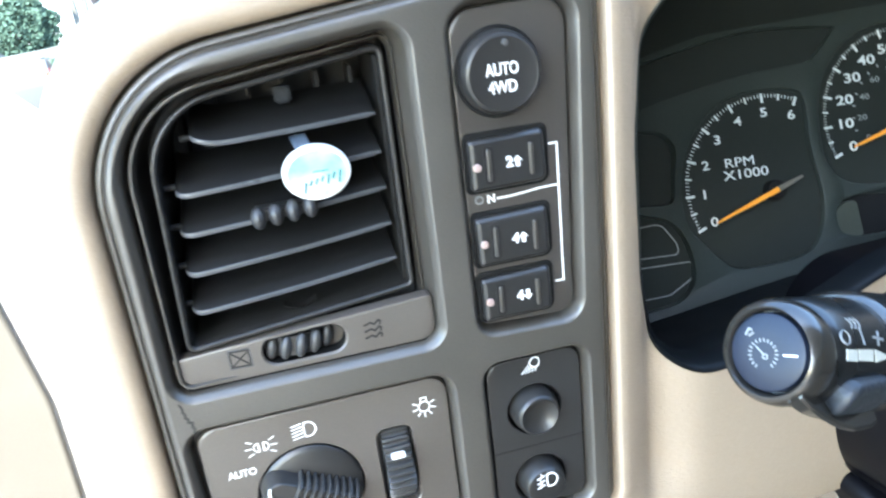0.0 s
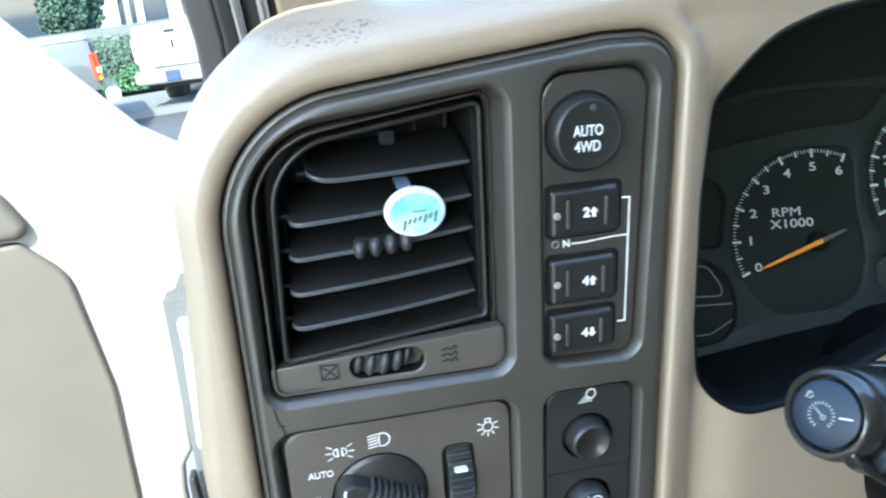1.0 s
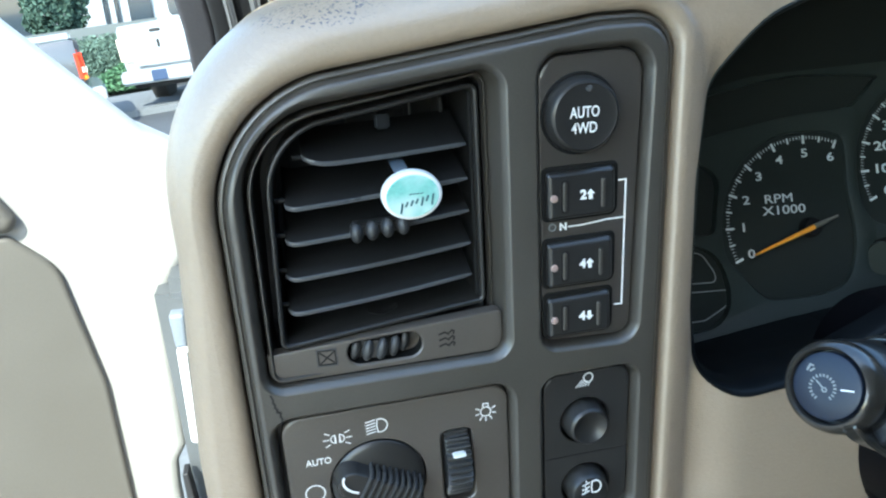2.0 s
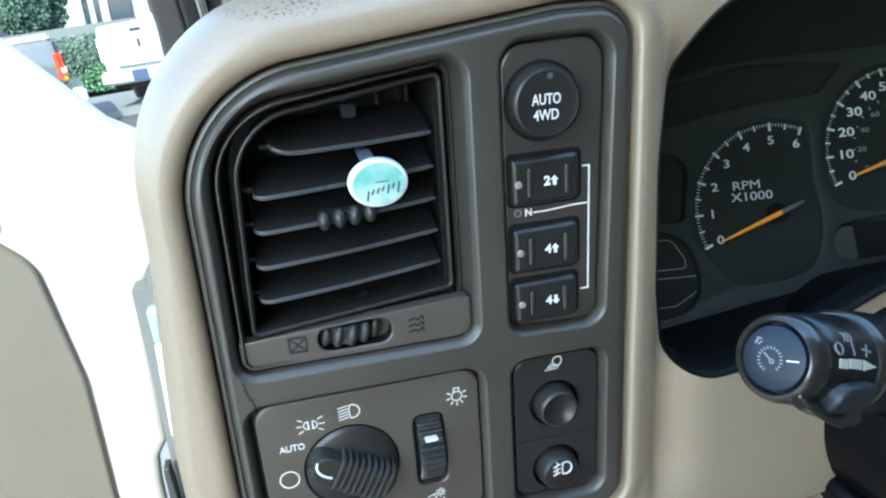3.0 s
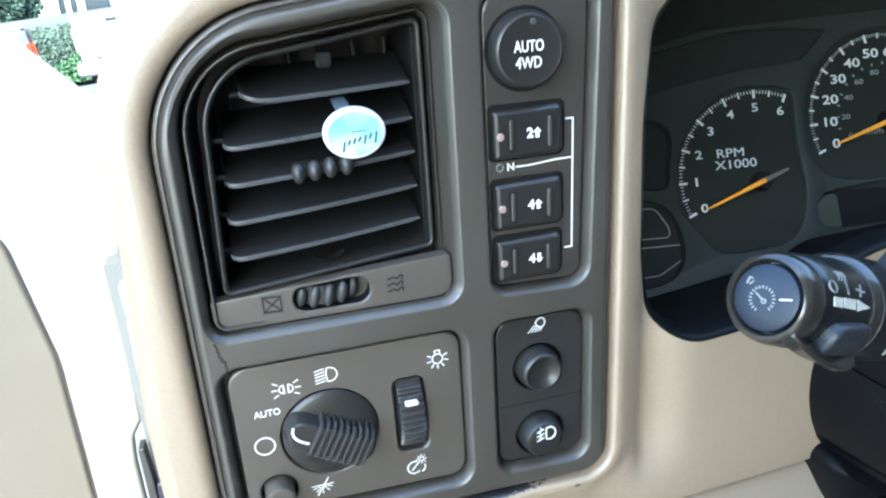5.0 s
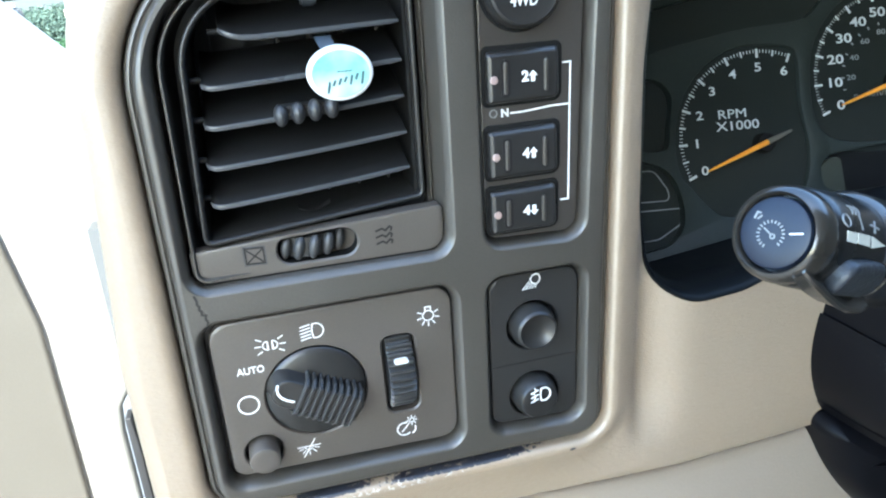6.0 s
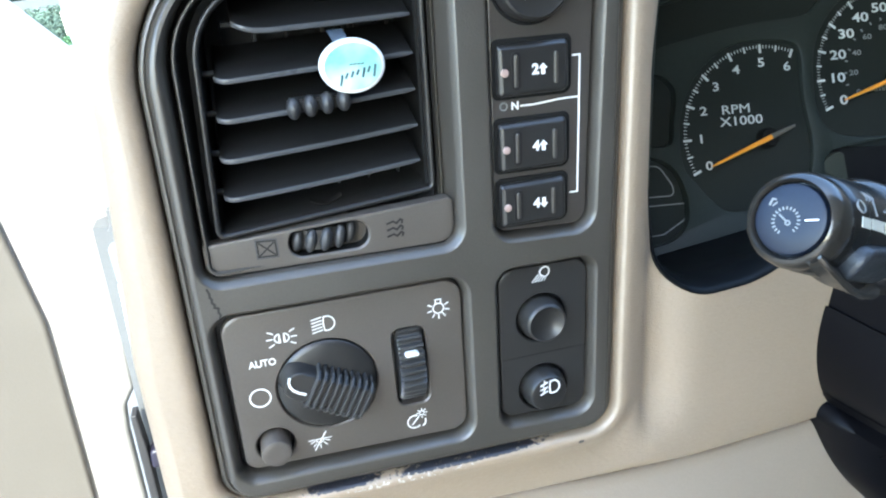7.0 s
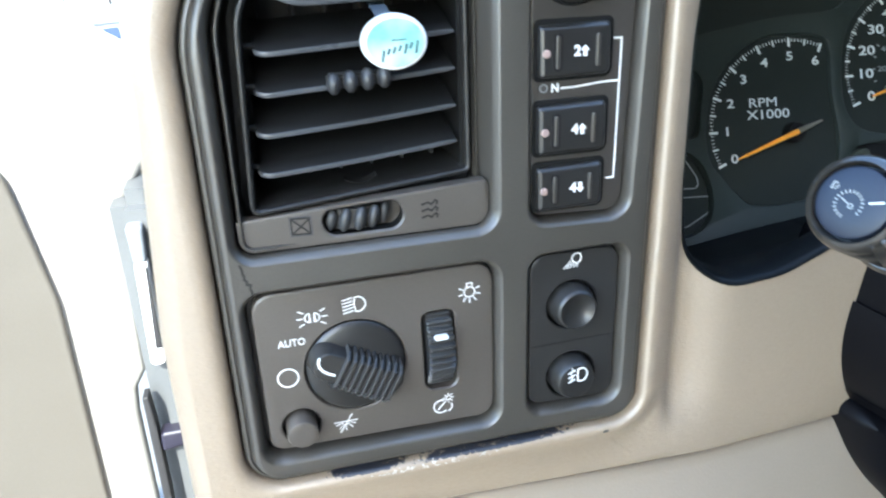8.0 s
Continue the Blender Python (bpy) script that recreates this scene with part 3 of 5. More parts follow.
SLATS = ((-0.1050, 0.0370, 0.0385), (-0.1140, 0.0205, 0.0240), (-0.1155, 0.0060, 0.0100), (-0.1170, -0.0090, -0.0045), (-0.1180, -0.0240, -0.0190))
for i, (xl, zl, zr) in enumerate(SLATS):
    bm = bmesh.new()
    rings = []
    edge = []
    xr = -0.0385
    for j, f in enumerate(SPAN):
        x = xl + (xr - xl) * f
        z = zl + (zr - zl) * f
        t = min(1, (x - xl) / 0.0045)
        y0 = tilt(x) + 0.0020 * 4 * (f - 0.5) ** 2 - 0.001 + 0.0050 * (1 - math.sqrt(max(0, 1 - (1 - t) ** 2)))
        z += 0.0035 * max(0, (0.18 - f) / 0.18) ** 2 if i == 0 else 0.0012 * max(0, (0.08 - f) / 0.08) ** 2
        q = 0.0004 if j in (0, 14) else 0.0
        sec = ((0.0010, 0.0009 - q), (0.0002, 0.0006), (0.0, -0.0005), (0.0008, -0.0009 + q), (0.016, -0.0012), (0.030, -0.0008), (0.030, 0.0008), (0.016, 0.0012))
        rings.append([Vector((x, y0 + a, z + b + a * 0.30)) for a, b in sec])
        edge.append([tuple(p) for p in rings[-1][:4]])
    loft(bm, rings, cap=True, cap_start=True)
    slat = part("slat", bm, SLAT, vent)
    # Pale bead along the slat's front, a painted highlight.
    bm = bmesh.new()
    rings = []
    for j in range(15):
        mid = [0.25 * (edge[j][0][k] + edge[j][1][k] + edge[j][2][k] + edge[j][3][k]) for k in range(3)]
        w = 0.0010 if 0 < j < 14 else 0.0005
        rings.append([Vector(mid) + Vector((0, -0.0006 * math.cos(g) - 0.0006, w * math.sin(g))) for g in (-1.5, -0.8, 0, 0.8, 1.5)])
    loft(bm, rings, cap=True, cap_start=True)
    part("front_edge_glint", bm, EDGE_GLINT, slat)
bm = bmesh.new()
box(bm, (-0.0890, 0.0005, 0.0076), (-0.0660, 0.0080, 0.0122), 0.0010)
slider = part("slat_adjuster", bm, KNOB, vent, "black knurled slider on the middle slat")
for i in range(4):
    x = -0.0872 + i * 0.0063
    bm = bmesh.new()
    r = bmesh.ops.create_uvsphere(bm, u_segments=14, v_segments=10, radius=1)
    for v in r["verts"]:
        v.co = Vector((x + v.co.x * 0.0027, -0.0005 + v.co.y * 0.0040, 0.0093 + i * 0.0004 + v.co.z * 0.0042))
    part("knurl", bm, RIBBED, slider)
for i in range(6):
    bm = bmesh.new()
    x = -0.110 + i * 0.0135
    box(bm, (x - 0.0006, 0.036, -0.034), (x + 0.0006, 0.053, 0.054), 0.0002)
    part("vane", bm, BACK, vent)
bm = bmesh.new()
box(bm, (-0.0362, 0.012, -0.031), (-0.0350, 0.050, 0.059), 0.0003)
part("side_guide", bm, SLAT, vent)
bm = bmesh.new()
stroke(bm, [(-0.1084, -0.0412), (-0.1014, -0.0416), (-0.1013, -0.0480), (-0.1084, -0.0477)], 0.0006, 0.0008, closed=True)
stroke(bm, [(-0.1078, -0.0419), (-0.1020, -0.0473)], 0.0006, 0.0007)
stroke(bm, [(-0.1078, -0.0471), (-0.1020, -0.0422)], 0.0006, 0.0006)
mark = part("closed_symbol", bm, DARK_INK, vent, "moulded box with a cross")
# Pale line round the box paints its edge highlight.
bm = bmesh.new()
stroke(bm, [(-0.1090, -0.0406), (-0.1008, -0.0410), (-0.1007, -0.0486), (-0.1090, -0.0483)], 0.0004, 0.0008, closed=True)
part("outline_glint", bm, EDGE_GLINT, mark)
bm = bmesh.new()
for i in range(3):
    z = -0.0415 - i * 0.0028
    stroke(bm, [(-0.0562, z - 0.0004), (-0.0536, z + 0.0004), (-0.0522, z - 0.0006), (-0.0505, z + 0.0010), (-0.0496, z + 0.0004), (-0.0500, z - 0.0008)], 0.0008, 0.0008)
part("open_symbol", bm, DARK_INK, vent)
# pivots at the slats' outer ends, the loose film on the vent's floor
for i, (xl, zl, zr) in enumerate(SLATS):
    bm = bmesh.new()
    x = xl - 0.0035
    loft(bm, [[Vector((x + k, tilt(x) + 0.0075 + 0.0012 * math.cos(g * math.pi / 5), zl + 0.0030 + 0.0012 * math.sin(g * math.pi / 5))) for g in range(10)] for k in (0, 0.0040)], cap=True, cap_start=True)
    part("slat_pivot", bm, SLAT, vent)
bm = bmesh.new()
rings = []
for j in range(11):
    f = j / 10
    x, z = -0.0850 + 0.0130 * f, -0.0312 - 0.0022 * math.sin(math.pi * f) + 0.0006 * f
    rings.append([Vector((x, 0.0110, z)), Vector((x, 0.0102, z + 0.0006)), Vector((x, 0.0140, z + 0.0012))])
loft(bm, rings, closed=False)
part("film_tab", bm, KNOB, vent, "curled clear film on the vent floor")

# ---- air freshener clipped to the vent ----
fresh = thing("air_freshener", (-0.064, -0.004, 0.023), "oval teal and white air freshener clipped to a vent slat", "air freshener")
bm = bmesh.new()
OVAL = lambda d: circle(-0.0640, 0.0228, 0.0122 + d, 48, 0.0100 + d)
raised(OVAL, 0.0005, -0.0042, 0.0016, bm=bm)
part("disc", bm, RIM, fresh, "white plastic oval rim")
bm = bmesh.new()
loft(bm, [[flat(x, z, -0.0040) for x, z in circle(-0.0640, 0.0228, 0.0108, 48, 0.0087)], [flat(x, z, -0.0045) for x, z in circle(-0.0640, 0.0228, 0.0104, 48, 0.0083)]], cap=True)
part("label_face", bm, TEAL, fresh, "teal printed oval")
bm = bmesh.new()
heights = (0.0040, 0.0018, 0.0030, 0.0015, 0.0018, 0.0016, 0.0036)
for i, h in enumerate(heights):
    x, z = -0.0562 - i * 0.0021, 0.0228 - i * 0.00045
    stroke(bm, [(x + 0.0004, z), (x - 0.0004, z - h)], 0.0008, -0.0048)
for i in range(4):
    stroke(bm, [(-0.0652 + i * 0.0014, 0.0236), (-0.0643 + i * 0.0014, 0.0238)], 0.0004, -0.0048)
part("label_print", bm, TEAL_INK, fresh)
bm = bmesh.new()
rings = []
for y, z, w in ((-0.001, 0.0290, 0.0028), (0.0015, 0.0330, 0.0030), (0.005, 0.0352, 0.0030), (0.012, 0.0362, 0.0030)):
    rings.append([Vector((-0.0664 - (z - 0.03) * 0.35 + a * w, y + b * 0.0006, z)) for a, b in ((-1, 1), (-1, -1), (1, -1), (1, 1))])
loft(bm, rings, cap=True, cap_start=True)
part("clip", bm, CLIP, fresh, "blue-grey plastic clip")
bm = bmesh.new()
box(bm, (-0.0735, 0.022, 0.0450), (-0.0670, 0.024, 0.0525), 0.0010)
part("clip_end", bm, CLIP_DARK, fresh)

# ---- four-wheel-drive switch ----
drive = thing("drive_mode_switch", (0.013, 0, -0.055), "black drive mode switch with round knob and three rocker buttons", "switch")
SWITCH = [(-0.0096, -0.0530, 0.006), (0.0322, -0.0546, 0.007), (0.0350, 0.0726, 0.010), (-0.0100, 0.0712, 0.010)]
part("switch_plate", plate(poly(SWITCH), 0.0002, 0.004), SWITCH_BLACK, drive, even=True)
KC = (0.0072, 0.0480)
bm = bmesh.new()
loft(bm, [[flat(x, z, 0.0000) for x, z in circle(*KC, 0.0168)], [flat(x, z, -0.0004) for x, z in circle(*KC, 0.0164)], [flat(x, z, -0.0004) for x, z in circle(*KC, 0.0150)]], cap=True)
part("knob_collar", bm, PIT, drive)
bm = bmesh.new()
loft(bm, [[flat(x, z, y) for x, z in circle(*KC, r, 56)] for r, y in ((0.0155, 0), (0.0153, -0.0030), (0.0148, -0.0058), (0.0140, -0.0071), (0.0131, -0.0075), (0.0123, -0.0072), (0.0080, -0.0069), (0.0020, -0.0068))], cap=True)
knob = part("mode_knob", bm, KNOB, drive, "round black push knob", even=True)
bm = bmesh.new()
raised(disc(0.0085, 0.0588, 0.0013), -0.0068, -0.0076, 0.0003, bm=bm)
part("indicator", bm, GREY_INK, knob)
lettering("AUTO", 0.0066, 0.0496, 0.0062, -0.0076, knob, WHITE, wide=0.72, bold=0.00006)
lettering("4WD", 0.0064, 0.0433, 0.0062, -0.0076, knob, WHITE, wide=0.78, bold=0.00006)


def rocker(z0, z1, digit, up, shift=0.0):
    """A rocker button of the switch, its marks and lamp."""
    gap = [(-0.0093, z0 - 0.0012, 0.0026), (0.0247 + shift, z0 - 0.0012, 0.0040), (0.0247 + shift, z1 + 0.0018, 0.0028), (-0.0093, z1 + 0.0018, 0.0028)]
    # Black patch round the button paints the shade of its gap.
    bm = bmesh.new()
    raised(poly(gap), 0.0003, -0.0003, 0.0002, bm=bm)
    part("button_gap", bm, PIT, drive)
    form = [(-0.0076, z0 + 0.0004, 0.0016), (0.0228 + shift, z0 + 0.0006, 0.0030), (0.0228 + shift, z1, 0.0018), (-0.0076, z1 - 0.0004, 0.0016)]
    bm = bmesh.new()
    mid = (z0 + z1) / 2
    rings = []
    for d, y in ((0, 0.0), (0, -0.0026), (-0.0005, -0.0036), (-0.0012, -0.0041), (-0.0022, -0.0043)):
        ring = []
        for x, z in rp(form, d):
            f = max(0, (z - (z1 - 0.004)) / 0.004)
            ring.append(flat(x, z, y * (1 - 0.55 * min(1, f)) + 0.0010 * max(0, (x - 0.019) / 0.004) * (y < -0.001)))
        rings.append(ring)
    loft(bm, rings, cap=True)
    b = part("rocker_button", bm, KNOB, drive, even=True)
    front = -0.0044
    bm = bmesh.new()
    raised(disc(-0.0052, mid - 0.0004, 0.0016), -0.0038, front - 0.0002, 0.0003, bm=bm)
    part("indicator", bm, LED, b, "small pale unlit indicator")
    for x, w, mat in ((-0.0006, 0.0008, BEZEL), (0.0164 + shift, 0.0008, BEZEL)):
        h = (z1 - z0) * 0.30
        bm = bmesh.new()
        raised(poly([(x - w, mid - h, w * 0.9), (x + w, mid - h, w * 0.9), (x + w, mid + h, w * 0.9), (x - w, mid + h, w * 0.9)]), -0.0038, front - 0.0006, 0.0004, bm=bm)
        part("grip_ridge", bm, mat, b)
        if x < 0.005:
            bm = bmesh.new()
            stroke(bm, rp([(x - w, mid - h, w * 0.9), (x + w, mid - h, w * 0.9), (x + w, mid + h, w * 0.9), (x - w, mid + h, w * 0.9)], 0.0006, 5), 0.0010, front - 0.0002, closed=True)
            part("ridge_groove", bm, DARK_INK, b)
    lettering(digit, 0.0075, mid, 0.0056, front - 0.0002, b, WHITE, bold=0.00022)
    bm = bmesh.new()
    s = 1 if up else -1
    x, z = 0.0108, mid
    blot(bm, [(x - 0.0008, z - s * 0.0021), (x + 0.0008, z - s * 0.0021), (x + 0.0008, z + s * 0.0002), (x + 0.0019, z + s * 0.0002), (x, z + s * 0.0022), (x - 0.0019, z + s * 0.0002), (x - 0.0008, z + s * 0.0002)][::s], front - 0.0002)
    part("arrow", bm, WHITE, b)


rocker(0.0045, 0.0252, "2", True)
rocker(-0.0262, -0.0058, "4", True, -0.0006)
rocker(-0.0502, -0.0312, "4", False, -0.0012)
bm = bmesh.new()
stroke(bm, circle(-0.0045, 0.0006, 0.0015, 18), 0.0005, -0.0001, closed=True)
part("neutral_indicator", bm, DIM_INK, drive)
lettering("N", 0.0003, 0.0004, 0.0044, -0.0001, drive, WHITE, bold=0.00016)
bm = bmesh.new()
stroke(bm, [(0.0028, 0.0002), (0.0080, 0.0002), (0.0140, 0.0007), (0.0200, 0.0013), (0.0284, 0.0014)], 0.0007, -0.0001)
stroke(bm, [(0.0254, 0.0182), (0.0286, 0.0182), (0.0282, -0.0396), (0.0248, -0.0396)], 0.0007, -0.0001)
part("bracket_line", bm, WHITE, drive, "white printed bracket")

# ---- headlight switch ----
lights = thing("headlight_switch", (-0.078, 0, -0.152), "charcoal headlight switch plate with rotary knob and dimmer wheel", "switch")
PLATE = [(-0.1284, -0.1464, 0.006), (-0.0266, -0.1488, 0.008), (-0.0266, -0.0712, 0.008), (-0.1284, -0.0716, 0.008)]
DIMMER = [(-0.0585, -0.1298, 0.0042), (-0.0437, -0.1298, 0.0042), (-0.0440, -0.0905, 0.0042), (-0.0590, -0.0905, 0.0042)]
HC = (-0.0885, -0.1105)
BC = (-0.1145, -0.1358)
part("switch_plate", plate(poly(PLATE), 0.0002, 0.004, [poly(DIMMER), disc(*HC, 0.0219), disc(*BC, 0.0083)]), MODULE, lights, even=True)


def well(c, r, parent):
    """A black cup that paints the shade in a button's hole."""
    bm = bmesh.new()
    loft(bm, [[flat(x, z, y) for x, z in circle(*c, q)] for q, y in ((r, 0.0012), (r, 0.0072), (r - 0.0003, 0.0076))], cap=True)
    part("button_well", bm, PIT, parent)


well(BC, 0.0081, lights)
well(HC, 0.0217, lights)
bm = bmesh.new()
loft(bm, [[flat(x, z, y) for x, z in circle(*HC, r, 64)] for r, y in ((0.0212, 0.006), (0.0212, 0.0004), (0.0206, -0.0004), (0.0190, -0.0012), (0.0140, -0.0020), (0.0070, -0.0024))], cap=True)
rotary = part("rotary_knob", bm, KNOB, lights, "round black rotary light knob", even=True)
AX, SD = Vector((math.cos(radians(-28)), math.sin(radians(-28)))), Vector((-math.sin(radians(-28)), math.cos(radians(-28))))


def gripped(a, b, y):
    return Vector((HC[0] + AX.x * a + SD.x * b, y, HC[1] + AX.y * a + SD.y * b))


GRIP = [(-0.0212, -0.0064, 0.0060), (0.0180, -0.0078, 0.0066), (0.0200, 0.0072, 0.0050), (-0.0195, 0.0064, 0.0060)]
bm = bmesh.new()
rings = []
for d, y in ((0.0016, -0.0004), (0.0006, -0.0050), (0.0, -0.0082), (-0.0006, -0.0091), (-0.0018, -0.0095)):
    rings.append([gripped(a, b, y * (1 - 0.08 * max(0, (-0.004 - a) / 0.015))) for a, b in rp(GRIP, d)])
loft(bm, rings, cap=True)
grip = part("grip", bm, KNOB, rotary, even=True)
for i in range(9):
    a = -0.0082 + i * 0.0030
    w = 0.0068 + (a + 0.019) / 0.038 * 0.0012 - 0.0030 * max(0, (a - 0.0130) / 0.006) ** 2
    bm = bmesh.new()
    prof = ((-0.0009, 0), (-0.0005, 0.9), (0.0, 1), (0.0005, 0.9), (0.0009, 0))
    rings = []
    for b, y, k in ((w + 0.0012, -0.0008, 0), (w + 0.0005, -0.0078, 0), (w - 0.0008, -0.0094, 1), (-w + 0.0008, -0.0094, 1), (-w - 0.0010, -0.0070, 2), (-w - 0.0024, -0.0008, 2)):
        ring = []
        for da, hgt in prof:
            up = hgt * 0.0016
            ring.append(gripped(a + da, b + (up if k == 0 else -up if k == 2 else 0), y - (up if k == 1 else 0)))
        rings.append(ring)
    loft(bm, rings, cap=True, cap_start=True)
    part("rib", bm, WHEEL, grip)
bm = bmesh.new()
curve = [(-0.0196, 0.0030), (-0.0192, 0.0012), (-0.0180, -0.0006), (-0.0160, -0.0018), (-0.0134, -0.0023), (-0.0106, -0.0022)]
stroke(bm, curve, 0.0010, -0.0097, gripped)
part("pointer_mark", bm, WHITE, grip, "white curved pointer line")
bm = bmesh.new()
n = 38
rings = []
for w in (-0.0058, -0.0050, 0.0050, 0.0058):
    ring = []
    for i in range(n * 4):
        a = 2 * math.pi * i / (n * 4)
        r = 0.0225 + (0.0010 if (i % 4) < 2 else -0.0010) - (0.0008 if abs(w) > 0.0055 else 0)
        ring.append(Vector((-0.0512 + w, 0.0175 - r * math.cos(a), -0.1100 + r * math.sin(a))))
    rings.append(ring)
loft(bm, rings, cap=True, cap_start=True)
wheel = part("dimmer_wheel", bm, WHEEL, lights, "black ribbed dimmer wheel", sharp=25)
bm = bmesh.new()
box(bm, (-0.0545, -0.0058, -0.1021), (-0.0484, -0.0018, -0.1006), 0.0005)
part("wheel_mark", bm, WHITE, wheel, "white bar on the wheel")
bm = bmesh.new()
loft(bm, [[flat(x, z, y) for x, z in circle(BC[0], BC[1], r)] for r, y in ((0.0067, 0.006), (0.0066, -0.0062), (0.0062, -0.0070), (0.0055, -0.0072), (0.0030, -0.0071))], cap=True)
part("dome_button", bm, MODULE, lights, "round charcoal push button")
bm = bmesh.new()
Y = 0.0001
x, z = -0.0860, -0.0812
stroke(bm, [(x - 0.0008, z + 0.0030), (x - 0.0012, z - 0.0002), (x - 0.0008, z - 0.0034)] + arc(x + 0.0002, z - 0.0002, 0.0034, -80, 80, 9), 0.0005, Y, closed=True)
for i in range(5):
    stroke(bm, [(x - 0.0018, z + 0.0030 - i * 0.0015), (x - 0.0060, z + 0.0022 - i * 0.0015)], 0.00045, Y)
part("low_beam_symbol", bm, WHITE, lights)
bm = bmesh.new()
x, z = -0.1048, -0.0845
for s in (-1, 1):
    stroke(bm, [(x + s * 0.0010 + 0, z + 0.0020), (x + s * 0.0010, z - 0.0020)] + [(x + s * (0.0010 + 0.0020 * math.cos(radians(g))), z + 0.0020 * math.sin(radians(g))) for g in range(-90, 91, 22)], 0.00045, Y)
    for g in (-32, 0, 32):
        c, q = math.cos(radians(g)), math.sin(radians(g))
        stroke(bm, [(x + s * (0.0012 + 0.0026 * c), z + 0.0046 * q), (x + s * (0.0012 + 0.0050 * c), z + 0.0066 * q)], 0.00045, Y)
part("parking_lamp_symbol", bm, WHITE, lights)
lettering("AUTO", -0.1142, -0.0948, 0.0046, Y, lights, WHITE, wide=0.88, bold=0.00004)
bm = bmesh.new()
stroke(bm, circle(-0.1175, -0.1110, 0.0043, 30), 0.0006, Y, closed=True)
part("off_symbol", bm, WHITE, lights)
bm = bmesh.new()
x, z = -0.0372, -0.0838
stroke(bm, circle(x, z, 0.0024, 20), 0.0005, Y, closed=True)
stroke(bm, [(x - 0.0012, z + 0.0022), (x - 0.0012, z + 0.0042), (x + 0.0012, z + 0.0042), (x + 0.0012, z + 0.0022)], 0.0005, Y)
for g in (-125, -90, -55, -15, 25, 155, 195):
    stroke(bm, [(x + 0.0032 * math.cos(radians(g)), z + 0.0032 * math.sin(radians(g))), (x + 0.0050 * math.cos(radians(g)), z + 0.0050 * math.sin(radians(g)))], 0.0005, Y)
part("lamp_symbol", bm, WHITE, lights)
bm = bmesh.new()
x, z = -0.0520, -0.1395
for g in range(70, 291, 36):
    stroke(bm, arc(x, z, 0.0033, g, g + 26, 5), 0.0006, Y)
stroke(bm, [(x - 0.0012, z - 0.0014), (x + 0.0018, z + 0.0020)], 0.0005, Y)
stroke(bm, arc(x + 0.0022, z - 0.0004, 0.0030, -60, 20, 6), 0.0006, Y)
x, z = x + 0.0036, z + 0.0040
stroke(bm, circle(x, z, 0.0011, 12), 0.0004, Y, closed=True)
for g in range(0, 360, 45):
    stroke(bm, [(x + 0.0017 * math.cos(radians(g)), z + 0.0017 * math.sin(radians(g))), (x + 0.0025 * math.cos(radians(g)), z + 0.0025 * math.sin(radians(g)))], 0.0004, Y)
part("dimmer_symbol", bm, WHITE, lights)
bm = bmesh.new()
x, z = -0.0955, -0.1388
stroke(bm, [(x - 0.0050, z + 0.0010), (x + 0.0052, z + 0.0010)], 0.0004, Y)
stroke(bm, arc(x, z + 0.0010, 0.0018, 180, 360, 10), 0.0004, Y)
for g in (200, 230, 270, 310, 340):
    stroke(bm, [(x + 0.0026 * math.cos(radians(g)), z + 0.0010 + 0.0026 * math.sin(radians(g))), (x + 0.0046 * math.cos(radians(g)), z + 0.0010 + 0.0046 * math.sin(radians(g)))], 0.0004, Y)
stroke(bm, [(x - 0.0026, z - 0.0044), (x + 0.0030, z + 0.0044)], 0.0005, Y)
part("dome_lamp_symbol", bm, WHITE, lights)

# ---- cargo and fog lamp switches ----
lamps = thing("lamp_push_switch", (0.012, 0, -0.152), "charcoal plate with round cargo lamp and fog lamp buttons", "switch")
LAMP = [(-0.0092, -0.1484, 0.006), (0.0336, -0.1502, 0.007), (0.0336, -0.0718, 0.007), (-0.0092, -0.0720, 0.007)]
CC, FC = (0.0112, -0.0982), (0.0118, -0.1352)
part("switch_plate", plate(poly(LAMP), 0.0004, 0.004, [disc(CC[0], CC[1], 0.0122), disc(FC[0], FC[1], 0.0122)]), LAMP_PLATE, lamps, even=True)
well(CC, 0.0120, lamps)
well(FC, 0.0120, lamps)
bm = bmesh.new()
stroke(bm, [(-0.0088, -0.1172), (0.0334, -0.1168)], 0.0005, 0.0002)
part("joint", bm, DARK_INK, lamps)
bm = bmesh.new()
loft(bm, [[flat(x, z, y) for x, z in circle(*CC, r)] for r, y in ((0.0107, 0.006), (0.0107, -0.0006), (0.0103, -0.0018), (0.0096, -0.0050), (0.0090, -0.0062), (0.0083, -0.0066), (0.0075, -0.0062), (0.0060, -0.0050), (0.0035, -0.0040), (0.0012, -0.0037))], cap=True)
part("cargo_button", bm, KNOB, lamps, "round black dished button")
bm = bmesh.new()
loft(bm, [[flat(x, z, y) for x, z in circle(*FC, r)] for r, y in ((0.0107, 0.006), (0.0107, -0.0006), (0.0104, -0.0018), (0.0094, -0.0054), (0.0086, -0.0066), (0.0078, -0.0069), (0.0050, -0.0070), (0.0030, -0.0070))], cap=True)
fog = part("fog_button", bm, KNOB, lamps, "round black domed button")
bm = bmesh.new()
x, z, Y = 0.0138, -0.1312, -0.0072
stroke(bm, [(x - 0.0016, z + 0.0030), (x - 0.0019, z), (x - 0.0016, z - 0.0032)] + arc(x - 0.0006, z - 0.0001, 0.0036, -72, 72, 11), 0.0007, Y, closed=True)
stroke(bm, [(x - 0.0047 + 0.0005 * math.sin(j * 1.5), z + 0.0038 - j * 0.0009) for j in range(9)], 0.0005, Y)
